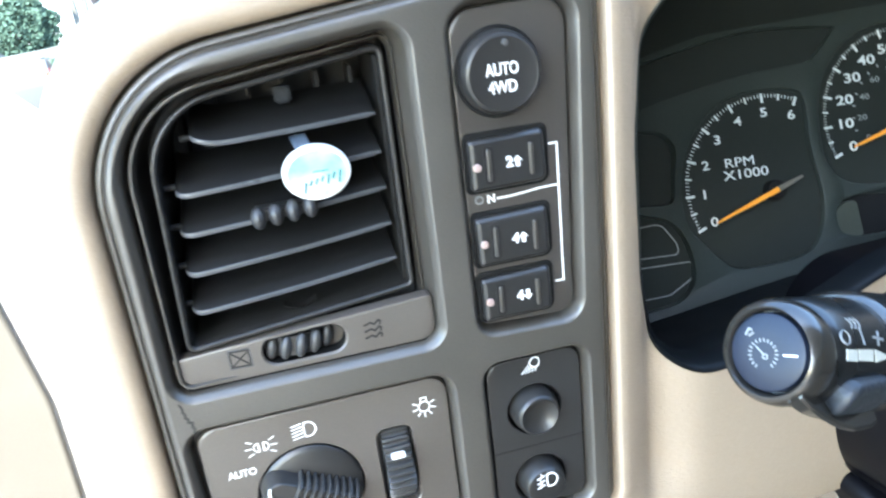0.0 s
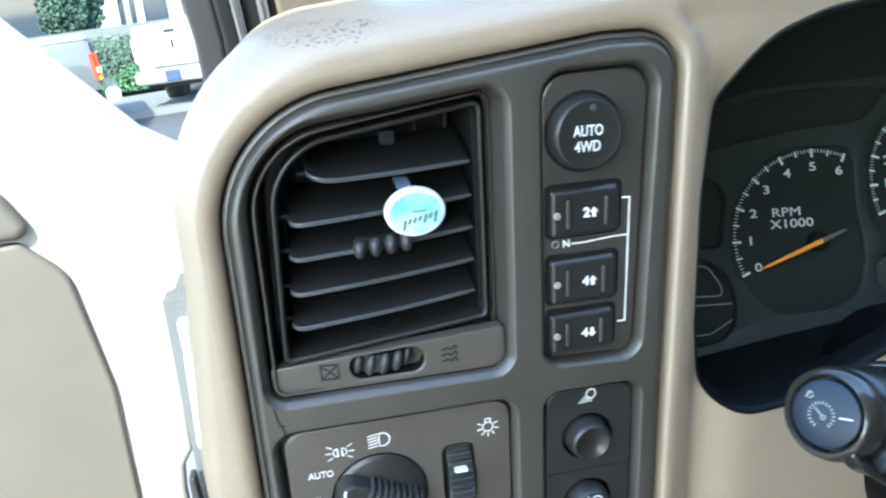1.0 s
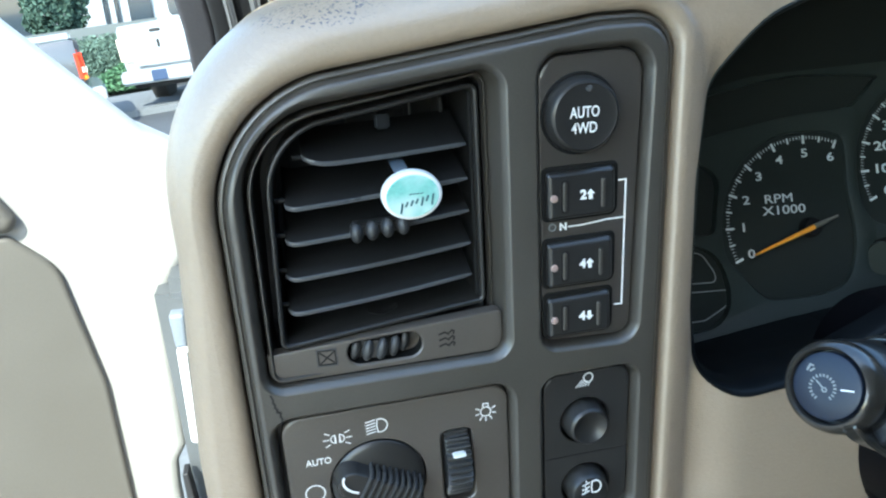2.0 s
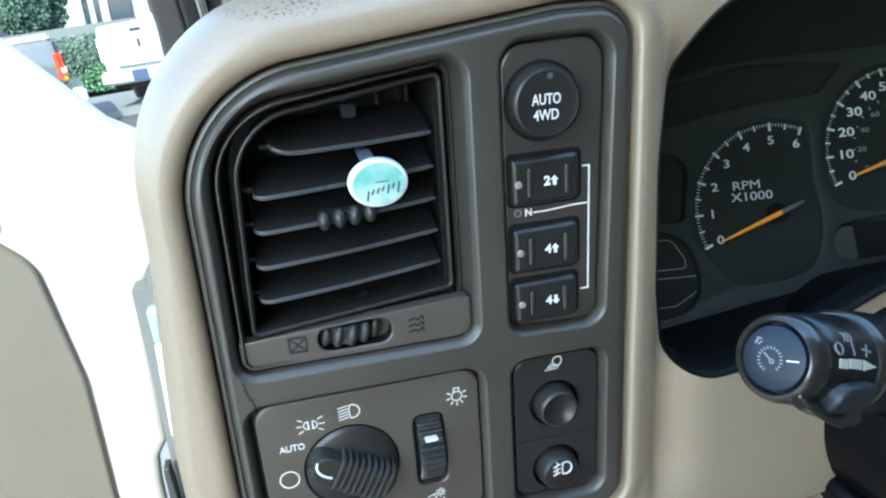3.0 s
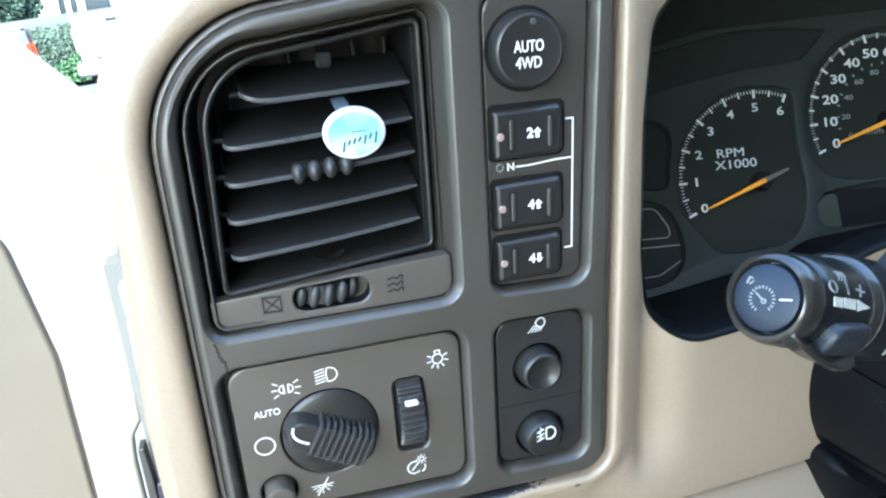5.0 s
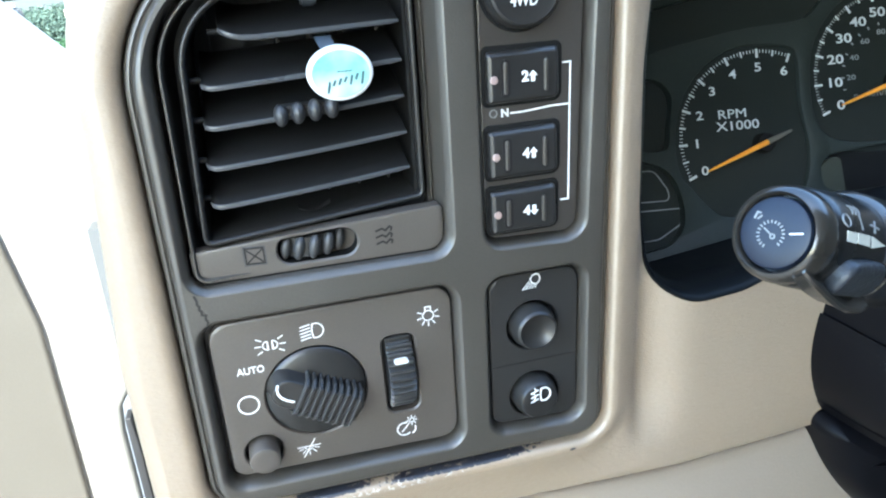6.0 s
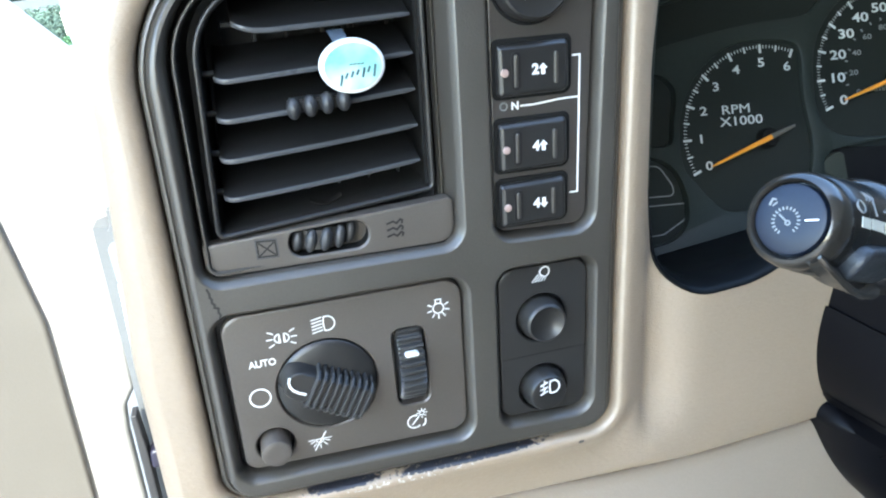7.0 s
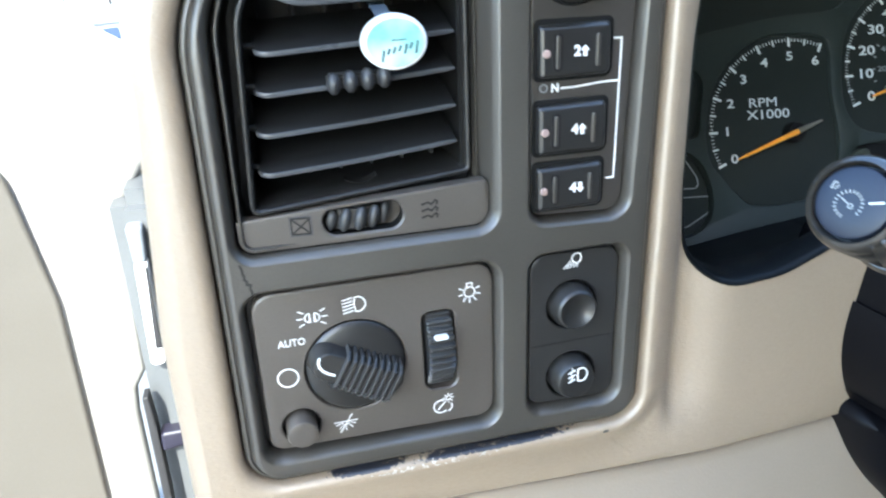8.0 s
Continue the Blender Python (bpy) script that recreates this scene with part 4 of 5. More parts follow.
for i in range(3):
    stroke(bm, [(x - 0.0030, z + 0.0026 - i * 0.0024), (x - 0.0064, z + 0.0012 - i * 0.0024)], 0.0006, Y)
part("fog_symbol", bm, WHITE, fog)
bm = bmesh.new()
x, z, Y = 0.0125, -0.0756, 0.0002
stroke(bm, [(x - 0.0022, z + 0.0006), (x - 0.0012, z + 0.0022), (x + 0.0004, z + 0.0028), (x + 0.0019, z + 0.0022), (x + 0.0025, z + 0.0006), (x + 0.0020, z - 0.0012), (x + 0.0006, z - 0.0022), (x - 0.0014, z - 0.0012)], 0.00048, Y, closed=True)
for i in range(5):
    f = i / 4
    stroke(bm, [(x - 0.0027 + f * 0.0034, z - 0.0006 - f * 0.0020), (x - 0.0058 + f * 0.0060, z - 0.0042 + f * 0.0002)], 0.0003, Y)
part("cargo_lamp_symbol", bm, WHITE, lamps)

# ---- instrument cluster ----
cluster = thing("instrument_cluster", PC - Vector((0, 0, 0.08)), "dark grey gauge cluster with white markings and orange needles", "gauges")
TC, SC = (0.0250, -0.0170), (0.1220, 0.0155)


def smooth_outline(pts, n=6):
    k = len(pts)
    out = []
    for i in range(k):
        p0, p1, p2, p3 = (Vector(pts[(i + j) % k]) for j in (-1, 0, 1, 2))
        for j in range(n):
            t = j / n
            v = 0.5 * (2 * p1 + (p2 - p0) * t + (2 * p0 - 5 * p1 + 4 * p2 - p3) * t * t + (3 * p1 - p0 - 3 * p2 + p3) * t ** 3)
            out.append((v.x, v.y))
    return out


def nearer(pts):
    """An outline on the mask's front that the driver sees over the same outline on the dial plane."""
    return [(u - 0.0030, v + 0.0013) for u, v in pts]


WINDOWS = []


def window(name, pts, h, mat, rim=0.0025, label="", parent=None):
    """A dial face sunk behind an opening of the mask."""
    bm = bmesh.new()
    WINDOWS.append(nearer(smooth_outline(pts)))
    o = smooth_outline(pts)
    c = (sum(p[0] for p in o) / len(o), sum(p[1] for p in o) / len(o))
    o = scaled(o, c, 1.09)
    c = (sum(p[0] for p in o) / len(o), sum(p[1] for p in o) / len(o))
    loft(bm, [[dialled(u, v, h + 0.0018) for u, v in o], [dialled(u, v, h + 0.0004) for u, v in scaled(o, c, 0.999)], [dialled(u, v, h) for u, v in scaled(o, c, 0.995)]], cap=True)
    return part(name, bm, mat, parent or cluster, label)


tach = window("tachometer_face", [(-0.0330, -0.0380), (-0.0350, -0.0210), (-0.0305, 0.0030), (-0.0160, 0.0260), (0.0072, 0.0405), (0.0330, 0.0425), (0.0505, 0.0395), (0.0555, 0.0310), (0.0550, 0.0025), (0.0580, -0.0310), (0.0512, -0.0560), (0.0355, -0.0665), (-0.0030, -0.0685), (-0.0165, -0.0600), (-0.0260, -0.0480)], 0.0006, DIAL)
speed = window("speedometer_face", [(0.0640, -0.0120), (0.0620, 0.0160), (0.0680, 0.0420), (0.0860, 0.0640), (0.1080, 0.0740), (0.1300, 0.0750), (0.1560, 0.0650), (0.1780, 0.0420), (0.1830, 0.0150), (0.1790, -0.0130), (0.1600, -0.0260), (0.1220, -0.0290), (0.0800, -0.0260)], 0.0006, DIAL)
bm = bmesh.new()


def ray_tick(bm, c, g, r0, r1, w, h=0.0003):
    a = radians(g)
    stroke(bm, [(c[0] + r0 * math.cos(a), c[1] + r0 * math.sin(a)), (c[0] + r1 * math.cos(a), c[1] + r1 * math.sin(a))], w, h, dialled)


for i in range(7):
    ray_tick(bm, TC, 203 - i * 22.8, 0.0532, 0.0580, 0.0016)
    if i < 6:
        ray_tick(bm, TC, 203 - (i + 0.5) * 22.8, 0.0545, 0.0578, 0.0011)
for i in range(1, 60):
    if i % 5:
        ray_tick(bm, TC, 203 - i * 2.28, 0.0560, 0.0578, 0.0004)
part("tick_scale", bm, DIAL_INK, tach)
for i in range(7):
    a = radians(203 - i * 22.8)
    lettering(str(i), TC[0] + 0.0462 * math.cos(a), TC[1] + 0.0462 * math.sin(a), 0.0080, 0.0003, tach, DIAL_INK, dialled, wide=1.32, bold=0.00010)
lettering("RPM", 0.0048, 0.0002, 0.0084, 0.0003, tach, DIAL_INK, dialled, wide=1.30)
lettering("X1000", 0.0080, -0.0076, 0.0084, 0.0003, tach, DIAL_INK, dialled, wide=1.32, bold=0.00003)


def needle(c, g, parent):
    a = radians(g)
    d, s = Vector((math.cos(a), math.sin(a))), Vector((-math.sin(a), math.cos(a)))
    bm = bmesh.new()
    rings = []
    for r, w in ((0.0, 0.0017), (0.020, 0.0014), (0.040, 0.0009), (0.0455, 0.0004)):
        p = Vector(c) + d * r
        rings.append([dialled(*(p + s * w * k), h) for k, h in ((1, -0.0066), (0.5, -0.0078), (-0.5, -0.0078), (-1, -0.0066))])
    loft(bm, rings, cap=True, cap_start=True)
    part("needle", bm, NEEDLE, parent, "orange pointer")
    bm = bmesh.new()
    rings = []
    for r, w in ((0.0, 0.0018), (-0.010, 0.0014), (-0.018, 0.0008)):
        p = Vector(c) + d * r
        rings.append([dialled(*(p + s * w * k), h) for k, h in ((1, -0.0062), (0.5, -0.0072), (-0.5, -0.0072), (-1, -0.0062))])
    loft(bm, rings, cap=True, cap_start=True)
    part("needle_tail", bm, TAIL, parent, "dull grey needle tail")
    bm = bmesh.new()
    loft(bm, [[dialled(u, v, h) for u, v in circle(*c, r, 28)] for r, h in ((0.0068, 0.0008), (0.0066, -0.0040), (0.0058, -0.0058), (0.0030, -0.0062))], cap=True)
    part("needle_hub", bm, PIT, parent)


needle((0.0236, -0.0206), 199.5, tach)
needle((SC[0] - 0.0012, SC[1] - 0.0036), 197.0, speed)
bm = bmesh.new()
for i in range(15):
    ray_tick(bm, SC, 202 - i * 10.1, 0.0525 if i % 2 == 0 else 0.0545, 0.0572, 0.0015 if i % 2 == 0 else 0.0011)
part("tick_scale", bm, DIAL_INK, speed)
bm = bmesh.new()
for i in range(1, 70):
    if i % 5:
        ray_tick(bm, SC, 202 - i * 2.02, 0.0555, 0.0572, 0.00045)
part("fine_scale", bm, DIAL_DULL, speed)
lettering("MPH", 0.1340, 0.0320, 0.0085, 0.0003, speed, DIAL_INK, dialled, wide=1.1)
for i in range(8):
    a = radians(202 - i * 20.2)
    lettering(str(i * 10), SC[0] + 0.0008 + 0.0440 * math.cos(a), SC[1] + 0.0004 + 0.0440 * math.sin(a), 0.0086, 0.0003, speed, DIAL_INK, dialled, wide=1.40, bold=0.00012)
for i in range(6):
    a = radians(202 - i * 20 * 1.256)
    lettering(str(i * 20), SC[0] + 0.0310 * math.cos(a), SC[1] + 0.0310 * math.sin(a), 0.0050, 0.0003, speed, DIM_INK, dialled, wide=1.35, bold=0.00003, label="dim grey printed number")
bm = bmesh.new()
for i in range(1, 12):
    ray_tick(bm, SC, 202 - i * 10 * 1.256, 0.0360, 0.0374, 0.0010)
part("inner_scale", bm, DIM_INK, speed)
lettering("km/h", SC[0] - 0.012, SC[1] - 0.010, 0.0060, 0.0003, speed, DIM_INK, dialled, wide=1.3, label="dim grey printed word")
window("gear_window", [(0.0635, -0.0450), (0.0675, -0.0365), (0.0800, -0.0325), (0.1500, -0.0270), (0.1750, -0.0290), (0.1760, -0.0520), (0.1000, -0.0590), (0.0690, -0.0570)], 0.0010, PIT)
bm = bmesh.new()
loft(bm, [[dialled(u, v, h) for u, v in rp([(0.0610, -0.0580, 0.0110), (0.0790, -0.0585, 0.0030), (0.0775, -0.0345, 0.0030), (0.0610, -0.0345, 0.0110)], d)] for d, h in ((0, 0.001), (-0.0005, -0.0006))], cap=True)
part("window_end", bm, LENS_END, cluster, "pale translucent end of the gear window")
window("warning_window", [(-0.0850, 0.0270), (-0.0560, 0.0265), (-0.0410, 0.0235), (-0.0340, 0.0130), (-0.0370, -0.0060), (-0.0410, -0.0205), (-0.0600, -0.0205), (-0.0850, -0.0190)], 0.0040, DIAL)
pod = window("turn_lamp_window", [(-0.0850, -0.0250), (-0.0560, -0.0270), (-0.0400, -0.0360), (-0.0330, -0.0560), (-0.0360, -0.0740), (-0.0520, -0.0840), (-0.0850, -0.0800)], 0.0036, DIAL)
bm = bmesh.new()
for pts in ([(-0.0800, -0.0500, 0.001), (-0.0440, -0.0508, 0.003), (-0.0445, -0.0440, 0.010), (-0.0530, -0.0300, 0.008), (-0.0800, -0.0315, 0.001)],
            [(-0.0800, -0.0765, 0.001), (-0.0540, -0.0755, 0.010), (-0.0365, -0.0660, 0.008), (-0.0355, -0.0565, 0.003), (-0.0800, -0.0560, 0.001)]):
    stroke(bm, [(u + 0.0016, v - 0.0007) for u, v in rp(pts, 0, 7)], 0.0007, 0.0031, dialled, closed=True)
part("lamp_outline", bm, DIM_INK, pod)
window("upper_window", [(-0.0850, 0.0340), (-0.0300, 0.0450), (0.0200, 0.0530), (0.0560, 0.0555), (0.0680, 0.0600), (0.0800, 0.0720), (0.0790, 0.0770), (0.0200, 0.0800), (-0.0400, 0.0700), (-0.0850, 0.0600)], 0.0012, DIAL)

bm = bmesh.new()
MASK = rp([(-0.160, -0.130, 0.01), (0.330, -0.110, 0.01), (0.330, 0.200, 0.01), (-0.160, 0.190, 0.01)])
sheet(bm, MASK, WINDOWS, -0.0030, dialled)
for o in WINDOWS:
    c = (sum(p[0] for p in o) / len(o), sum(p[1] for p in o) / len(o))
    loft(bm, [[dialled(u, v, h) for u, v in scaled(o, c, f)] for f, h in ((1.0, -0.0030), (0.994, -0.0028), (0.988, -0.0021), (0.985, 0.0056))])
loft(bm, [[dialled(u, v, h) for u, v in MASK] for h in (-0.0030, 0.012)])
bmesh.ops.remove_doubles(bm, verts=bm.verts, dist=1e-6)
part("cluster_mask", bm, FACE, cluster, sharp=50)

# ---- column stalk ----
SA = Vector((0.90, 0.33, -0.38)).normalized()
S1 = (Vector((0, 0, 1)) - SA * SA.z).normalized()
S2 = SA.cross(S1)
SO = Vector((0.0280, -0.1268, -0.0100))


def turned(s, g, r, drop=0.0):
    return SO + SA * s + (S1 * math.cos(radians(g)) + S2 * math.sin(radians(g))) * r - S1 * drop


def lathe(bm, prof, cap=True, cap_start=False, n=48, drop=0.0):
    loft(bm, [[turned(s, 360 * i / n, r, drop) for i in range(n)] for s, r in prof], cap=cap, cap_start=cap_start)


stalk = thing("column_stalk", SO + SA * 0.12, "worn black steering column stalk with round cruise control button", "control lever")
bm = bmesh.new()
lathe(bm, ((0.004, 0.0096), (0.0010, 0.0096), (0.0002, 0.0093), (-0.0002, 0.0085), (-0.0004, 0.0040)))
button = part("cruise_button", bm, STALK_CAP, stalk, "blue-black round push button")
bm = bmesh.new()
lathe(bm, ((0.0042, 0.0085), (0.0040, 0.0100), (0.0004, 0.0102), (-0.0004, 0.0108), (0.0002, 0.0118), (0.0018, 0.0127), (0.0042, 0.0132), (0.0070, 0.0131), (0.0086, 0.0126)), cap=False)
part("end_collar", bm, COLLAR, stalk, "shiny worn collar")
BODY = ((0.0072, 0.0116), (0.0088, 0.0130), (0.0104, 0.0136), (0.0200, 0.0140), (0.0280, 0.0144), (0.0335, 0.0147), (0.0345, 0.0140))
bm = bmesh.new()
lathe(bm, BODY)
body = part("stalk_body", bm, STALK, stalk)
bm = bmesh.new()
lathe(bm, ((0.0338, 0.0135), (0.0338, 0.0150), (0.0348, 0.0158), (0.0368, 0.0164), (0.0374, 0.0160)), cap=True, cap_start=True)
part("sleeve_edge", bm, COLLAR, stalk, "worn pale edge of the sleeve")
bm = bmesh.new()
lathe(bm, ((0.0372, 0.0150), (0.0376, 0.0163), (0.0420, 0.0166), (0.1000, 0.0165), (0.1300, 0.0150)), cap=True, cap_start=True)
part("wiper_sleeve", bm, STALK, stalk)


def body_radius(s):
    for (a, p), (e, q) in zip(BODY[:-1], BODY[1:]):
        if s <= e:
            return p + (q - p) * max(0, s - a) / (e - a)
    return 0.0148


def on_body(s, g, y):
    """Marks on the stalk's body: s along it, g degrees round it scaled to metres."""
    return turned(s + 0.0014, g * 4000, body_radius(s + 0.0014) + 0.0003 - y)


def on_stalk(r):
    """Marks on the round of the stalk: a runs along it, b round it."""
    return lambda a, b, y: turned(a, math.degrees(b / r), r + 0.0002 - y)


def on_cap(u, v, y):
    """Marks on the end button: u to the driver's right, v up."""
    c, q = math.cos(radians(26)), math.sin(radians(26))
    return SO + S2 * (u * c - v * q) + S1 * (u * q + v * c) - SA * (0.0006 - y)


bm = bmesh.new()
for g in range(-60, 231, 17):
    a = radians(g)
    stroke(bm, [(0.0031 * math.cos(a) - 0.0008, 0.0031 * math.sin(a) - 0.0004), (0.0037 * math.cos(a) - 0.0008, 0.0037 * math.sin(a) - 0.0004)], 0.0004, 0, on_cap)
stroke(bm, [(-0.0022, 0.0016), (-0.0006, -0.0006)], 0.0004, 0, on_cap)
stroke(bm, circle(-0.0004, -0.0010, 0.0006, 10), 0.00035, 0, on_cap, closed=True)
stroke(bm, [(-0.0044, 0.0048), (-0.0034, 0.0062), (-0.0026, 0.0058)], 0.0005, 0, on_cap)
stroke(bm, [(-0.0036, 0.0044), (-0.0024, 0.0050)], 0.0004, 0, on_cap)
part("cruise_symbol", bm, DIM_INK, button)
bm = bmesh.new()
stroke(bm, [(0.0042, -0.0013), (0.0074, -0.0018)], 0.0004, 0, on_cap)
part("index_line", bm, WHITE, button)
D = 1 / 4000
bm = bmesh.new()
stroke(bm, circle(0.0101, 56 * D, 0.0018, 18, 0.0018), 0.0004, 0, on_body, closed=True)
stroke(bm, [(0.0182, 47 * D), (0.0179, 63 * D)], 0.0005, 0, on_body)
stroke(bm, [(0.0260, 51 * D), (0.0246, 64 * D)], 0.0005, 0, on_body)
stroke(bm, [(0.0231, 56 * D), (0.0247, 57.4 * D)], 0.0005, 0, on_body)
stroke(bm, [(0.0257, 57.8 * D), (0.0273, 59 * D)], 0.0005, 0, on_body)
for a in (0.0142, 0.0160, 0.0178):
    stroke(bm, arc(a, 41 * D, 0.0014, -75, 75, 7), 0.0004, 0, on_body)
part("cruise_mark", bm, DIM_INK, body)
bm = bmesh.new()
for a0, a1 in ((0.0092, 0.0139), (0.0148, 0.0214)):
    blot(bm, [(a0, 68 * D), (a0, 79 * D), (a1, 80 * D), (a1, 68.5 * D)], 0, on_body)
blot(bm, [(0.0224, 68.5 * D), (0.0228, 81 * D), (0.0302, 76 * D)], 0, on_body)
part("mode_arrow", bm, ARROW_INK, body, "cream bars and arrow")

# slider below the stalk and paddle above it
wrap = on_stalk(0.0140)
SLIDE = [(0.0112, 0.0140 * radians(99), 0.0042), (0.0325, 0.0140 * radians(92), 0.0050), (0.0340, 0.0140 * radians(135), 0.0046), (0.0125, 0.0140 * radians(137), 0.0036)]
part("cruise_slider", raised(poly(SLIDE), 0.002, -0.0034, 0.0017, wrap), SLIDER, stalk, "grey textured sliding switch")
bm = bmesh.new()
rings = []
for s, g, r in ((0.0010, 127, 0.0128), (0.0030, 129, 0.0152), (0.0070, 132, 0.0172), (0.0120, 135, 0.0188), (0.0180, 138, 0.0202), (0.0250, 140, 0.0210), (0.0320, 139, 0.0210), (0.0355, 138, 0.0200), (0.0365, 138, 0.0150)):
    rings.append([turned(s, g + a, k) for a, k in ((-4, 0.0110), (-4, r - 0.0008), (-2, r), (1, r), (3, r - 0.0012), (14, r * 0.6 + 0.0048), (18, 0.0110))])
loft(bm, rings, cap=True, cap_start=True)
part("slider_guard", bm, COLLAR, stalk, "worn ridged lip under the slider")
bm = bmesh.new()
rings = []
for s, k in ((0.0430, 0.15), (0.0436, 0.60), (0.0450, 0.85), (0.0480, 0.97), (0.0520, 1.0), (0.0820, 1.0), (0.0860, 0.8)):
    rings.append([turned(s + 0.009, g, 0.0150 + (r - 0.0150) * k) for g, r in ((12, 0.0150), (14, 0.0232), (19, 0.0252), (28, 0.0260), (44, 0.0260), (54, 0.0252), (58, 0.0232), (60, 0.0150))])
loft(bm, rings, cap=True, cap_start=True)
paddle = part("wiper_paddle", bm, PADDLE, stalk)
up = on_stalk(0.0261)
Q = 0.0261
bm = bmesh.new()
stroke(bm, [(0.0580, Q * radians(32)), (0.0635, Q * radians(32)), (0.0650, Q * radians(41)), (0.0610, Q * radians(45)), (0.0568, Q * radians(41))], 0.0007, 0, up, closed=True)
stroke(bm, [(0.0610, Q * radians(46)), (0.0602, Q * radians(50))], 0.0007, 0, up)
for k in range(3):
    stroke(bm, [(0.0582 + 0.0022 * k, Q * radians(25)), (0.0588 + 0.0022 * k, Q * radians(28.5))], 0.0006, 0, up)
part("washer_symbol", bm, ARROW_INK, paddle)
wrap2 = on_stalk(0.0167)
Q = 0.0167
bm = bmesh.new()
stroke(bm, [(a / 1000, Q * radians(g)) for a, g in ((42.3, 81), (45.4, 77), (49.5, 79), (51.8, 85), (52.1, 92), (48.6, 97), (44.4, 90))], 0.0008, 0, wrap2, closed=True)
stroke(bm, [(0.0468, Q * radians(84)), (0.0484, Q * radians(96)), (0.0476, Q * radians(101))], 0.0007, 0, wrap2)
stroke(bm, [(a / 1000, Q * radians(g)) for a, g in ((60.0, 108), (62.0, 112), (61.8, 119), (59.6, 116))], 0.0009, 0, wrap2, closed=True)
blot(bm, [(a / 1000, Q * radians(g)) for a, g in ((52.8, 120), (57.5, 121), (56.5, 132))], 0, wrap2)
part("wiper_symbol", bm, ARROW_INK, stalk)

# ---- steering column cover ----
COLUMN_AT = Vector((0.27, -0.02, -0.21))
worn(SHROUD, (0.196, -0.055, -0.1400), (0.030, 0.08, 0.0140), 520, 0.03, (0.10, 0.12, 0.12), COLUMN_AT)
column = thing("steering_column_cover", COLUMN_AT, "black plastic steering column cover with a joint line", "column cover")
UPPER = [(0.1842, -0.1320, 0.002), (0.3600, -0.1364, 0.010), (0.3600, -0.0850, 0.030), (0.1900, -0.0900, 0.030)]
LOWER = [(0.2010, -0.2020, 0.050), (0.3600, -0.2350, 0.030), (0.3600, -0.1374, 0.004), (0.1818, -0.1329, 0.002), (0.1745, -0.1650, 0.080)]
SWELL = ((0.004, 0.060), (0.002, 0.010), (-0.001, -0.020), (-0.004, -0.045), (-0.010, -0.066), (-0.019, -0.080), (-0.032, -0.087))
for name, outline, swell in (("upper_cover", UPPER, ((0.004, 0.060), (0.002, 0.010), (-0.002, -0.040), (-0.007, -0.075), (-0.012, -0.084), (-0.020, -0.088))), ("lower_cover", LOWER, SWELL)):
    bm = bmesh.new()
    loft(bm, [[flat(x, z, y) for x, z in rp(outline, d)] for d, y in swell], cap=True)
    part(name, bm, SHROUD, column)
bm = bmesh.new()
box(bm, (0.1905, -0.060, -0.1400), (0.3550, 0.050, -0.1270), 0.002)
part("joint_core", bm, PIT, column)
TRAY = [(0.2550, -0.3000, 0.020), (0.3900, -0.3000, 0.020), (0.3900, -0.2000, 0.010), (0.1850, -0.1960, 0.006), (0.2020, -0.2400, 0.100)]
bm = bmesh.new()
loft(bm, [[flat(x, z, y) for x, z in rp(TRAY, d)] for d, y in ((0.002, 0.060), (0.001, 0.004), (-0.001, -0.004), (-0.005, -0.011), (-0.012, -0.016), (-0.022, -0.018))], cap=True)
part("lower_tray", bm, SHROUD, column)

# ---- open driver's door ----
DH = Vector((-0.240, 0.290, 0.0))
DD = Vector((-math.sin(radians(70)), -math.cos(radians(70)), 0))
DN = Vector((-DD.y, DD.x, 0)) * -1


def on_door(u, z, y):
    """Places on the door's inner face: u runs from the hinge side to the latch side, y into the door."""
    return DH + DD * u + Vector((0, 0, z)) + DN * y


door = thing("driver_door", on_door(0.4, -0.70, 0), "open vehicle door with pale sunlit vinyl trim and taupe insert", "vehicle door")
EDGE = [(0.0020, -0.700, 0.02), (0.900, -0.700, 0.06), (0.900, 0.100, 0.05), (0.110, 0.100, 0.01), (0.118, 0.170, 0.02), (0.108, 0.165, 0.01), (-0.0300, 0.0100, 0.030), (-0.1150, -0.0460, 0.010), (-0.1000, -0.070, 0.01), (-0.0460, -0.090, 0.02), (-0.0200, -0.125, 0.03), (-0.0140, -0.262, 0.006), (-0.0045, -0.276, 0.01), (-0.0020, -0.300, 0.02)]
bm = bmesh.new()
loft(bm, [[on_door(u, z, y) for u, z in rp(EDGE, d)] for d, y in ((0, 0.090), (0, 0.012), (-0.002, 0.005), (-0.006, 0.001), (-0.011, 0.0))])
sheet(bm, rp(EDGE, -0.011), [], 0.0, on_door)
bmesh.ops.remove_doubles(bm, verts=bm.verts, dist=1e-5)
part("door_trim", bm, DOOR, door, "pale vinyl door trim")
PAD = [(0.0430, -0.680, 0.03), (0.860, -0.680, 0.05), (0.860, -0.045, 0.05), (0.076, -0.048, 0.010), (0.0500, -0.078, 0.04), (0.0370, -0.180, 0.10)]
part("door_insert", raised(poly(PAD), 0.0005, -0.006, 0.004, on_door), DOOR_PAD, door, "taupe padded insert")
PULL = [(0.0630, -0.0455, 0.009), (0.860, -0.040, 0.012), (0.860, 0.030, 0.012), (0.082, -0.006, 0.016)]
part("pull_pad", raised(poly(PULL), 0.0005, -0.012, 0.008, on_door), DOOR_PAD, door, "taupe pull pad above the insert")

# ---- door jamb between door and dashboard ----
jamb = thing("door_jamb", (-0.20, 0.25, -0.6), "grey painted door jamb with check strap and hinge", "door jamb", kind="structure")
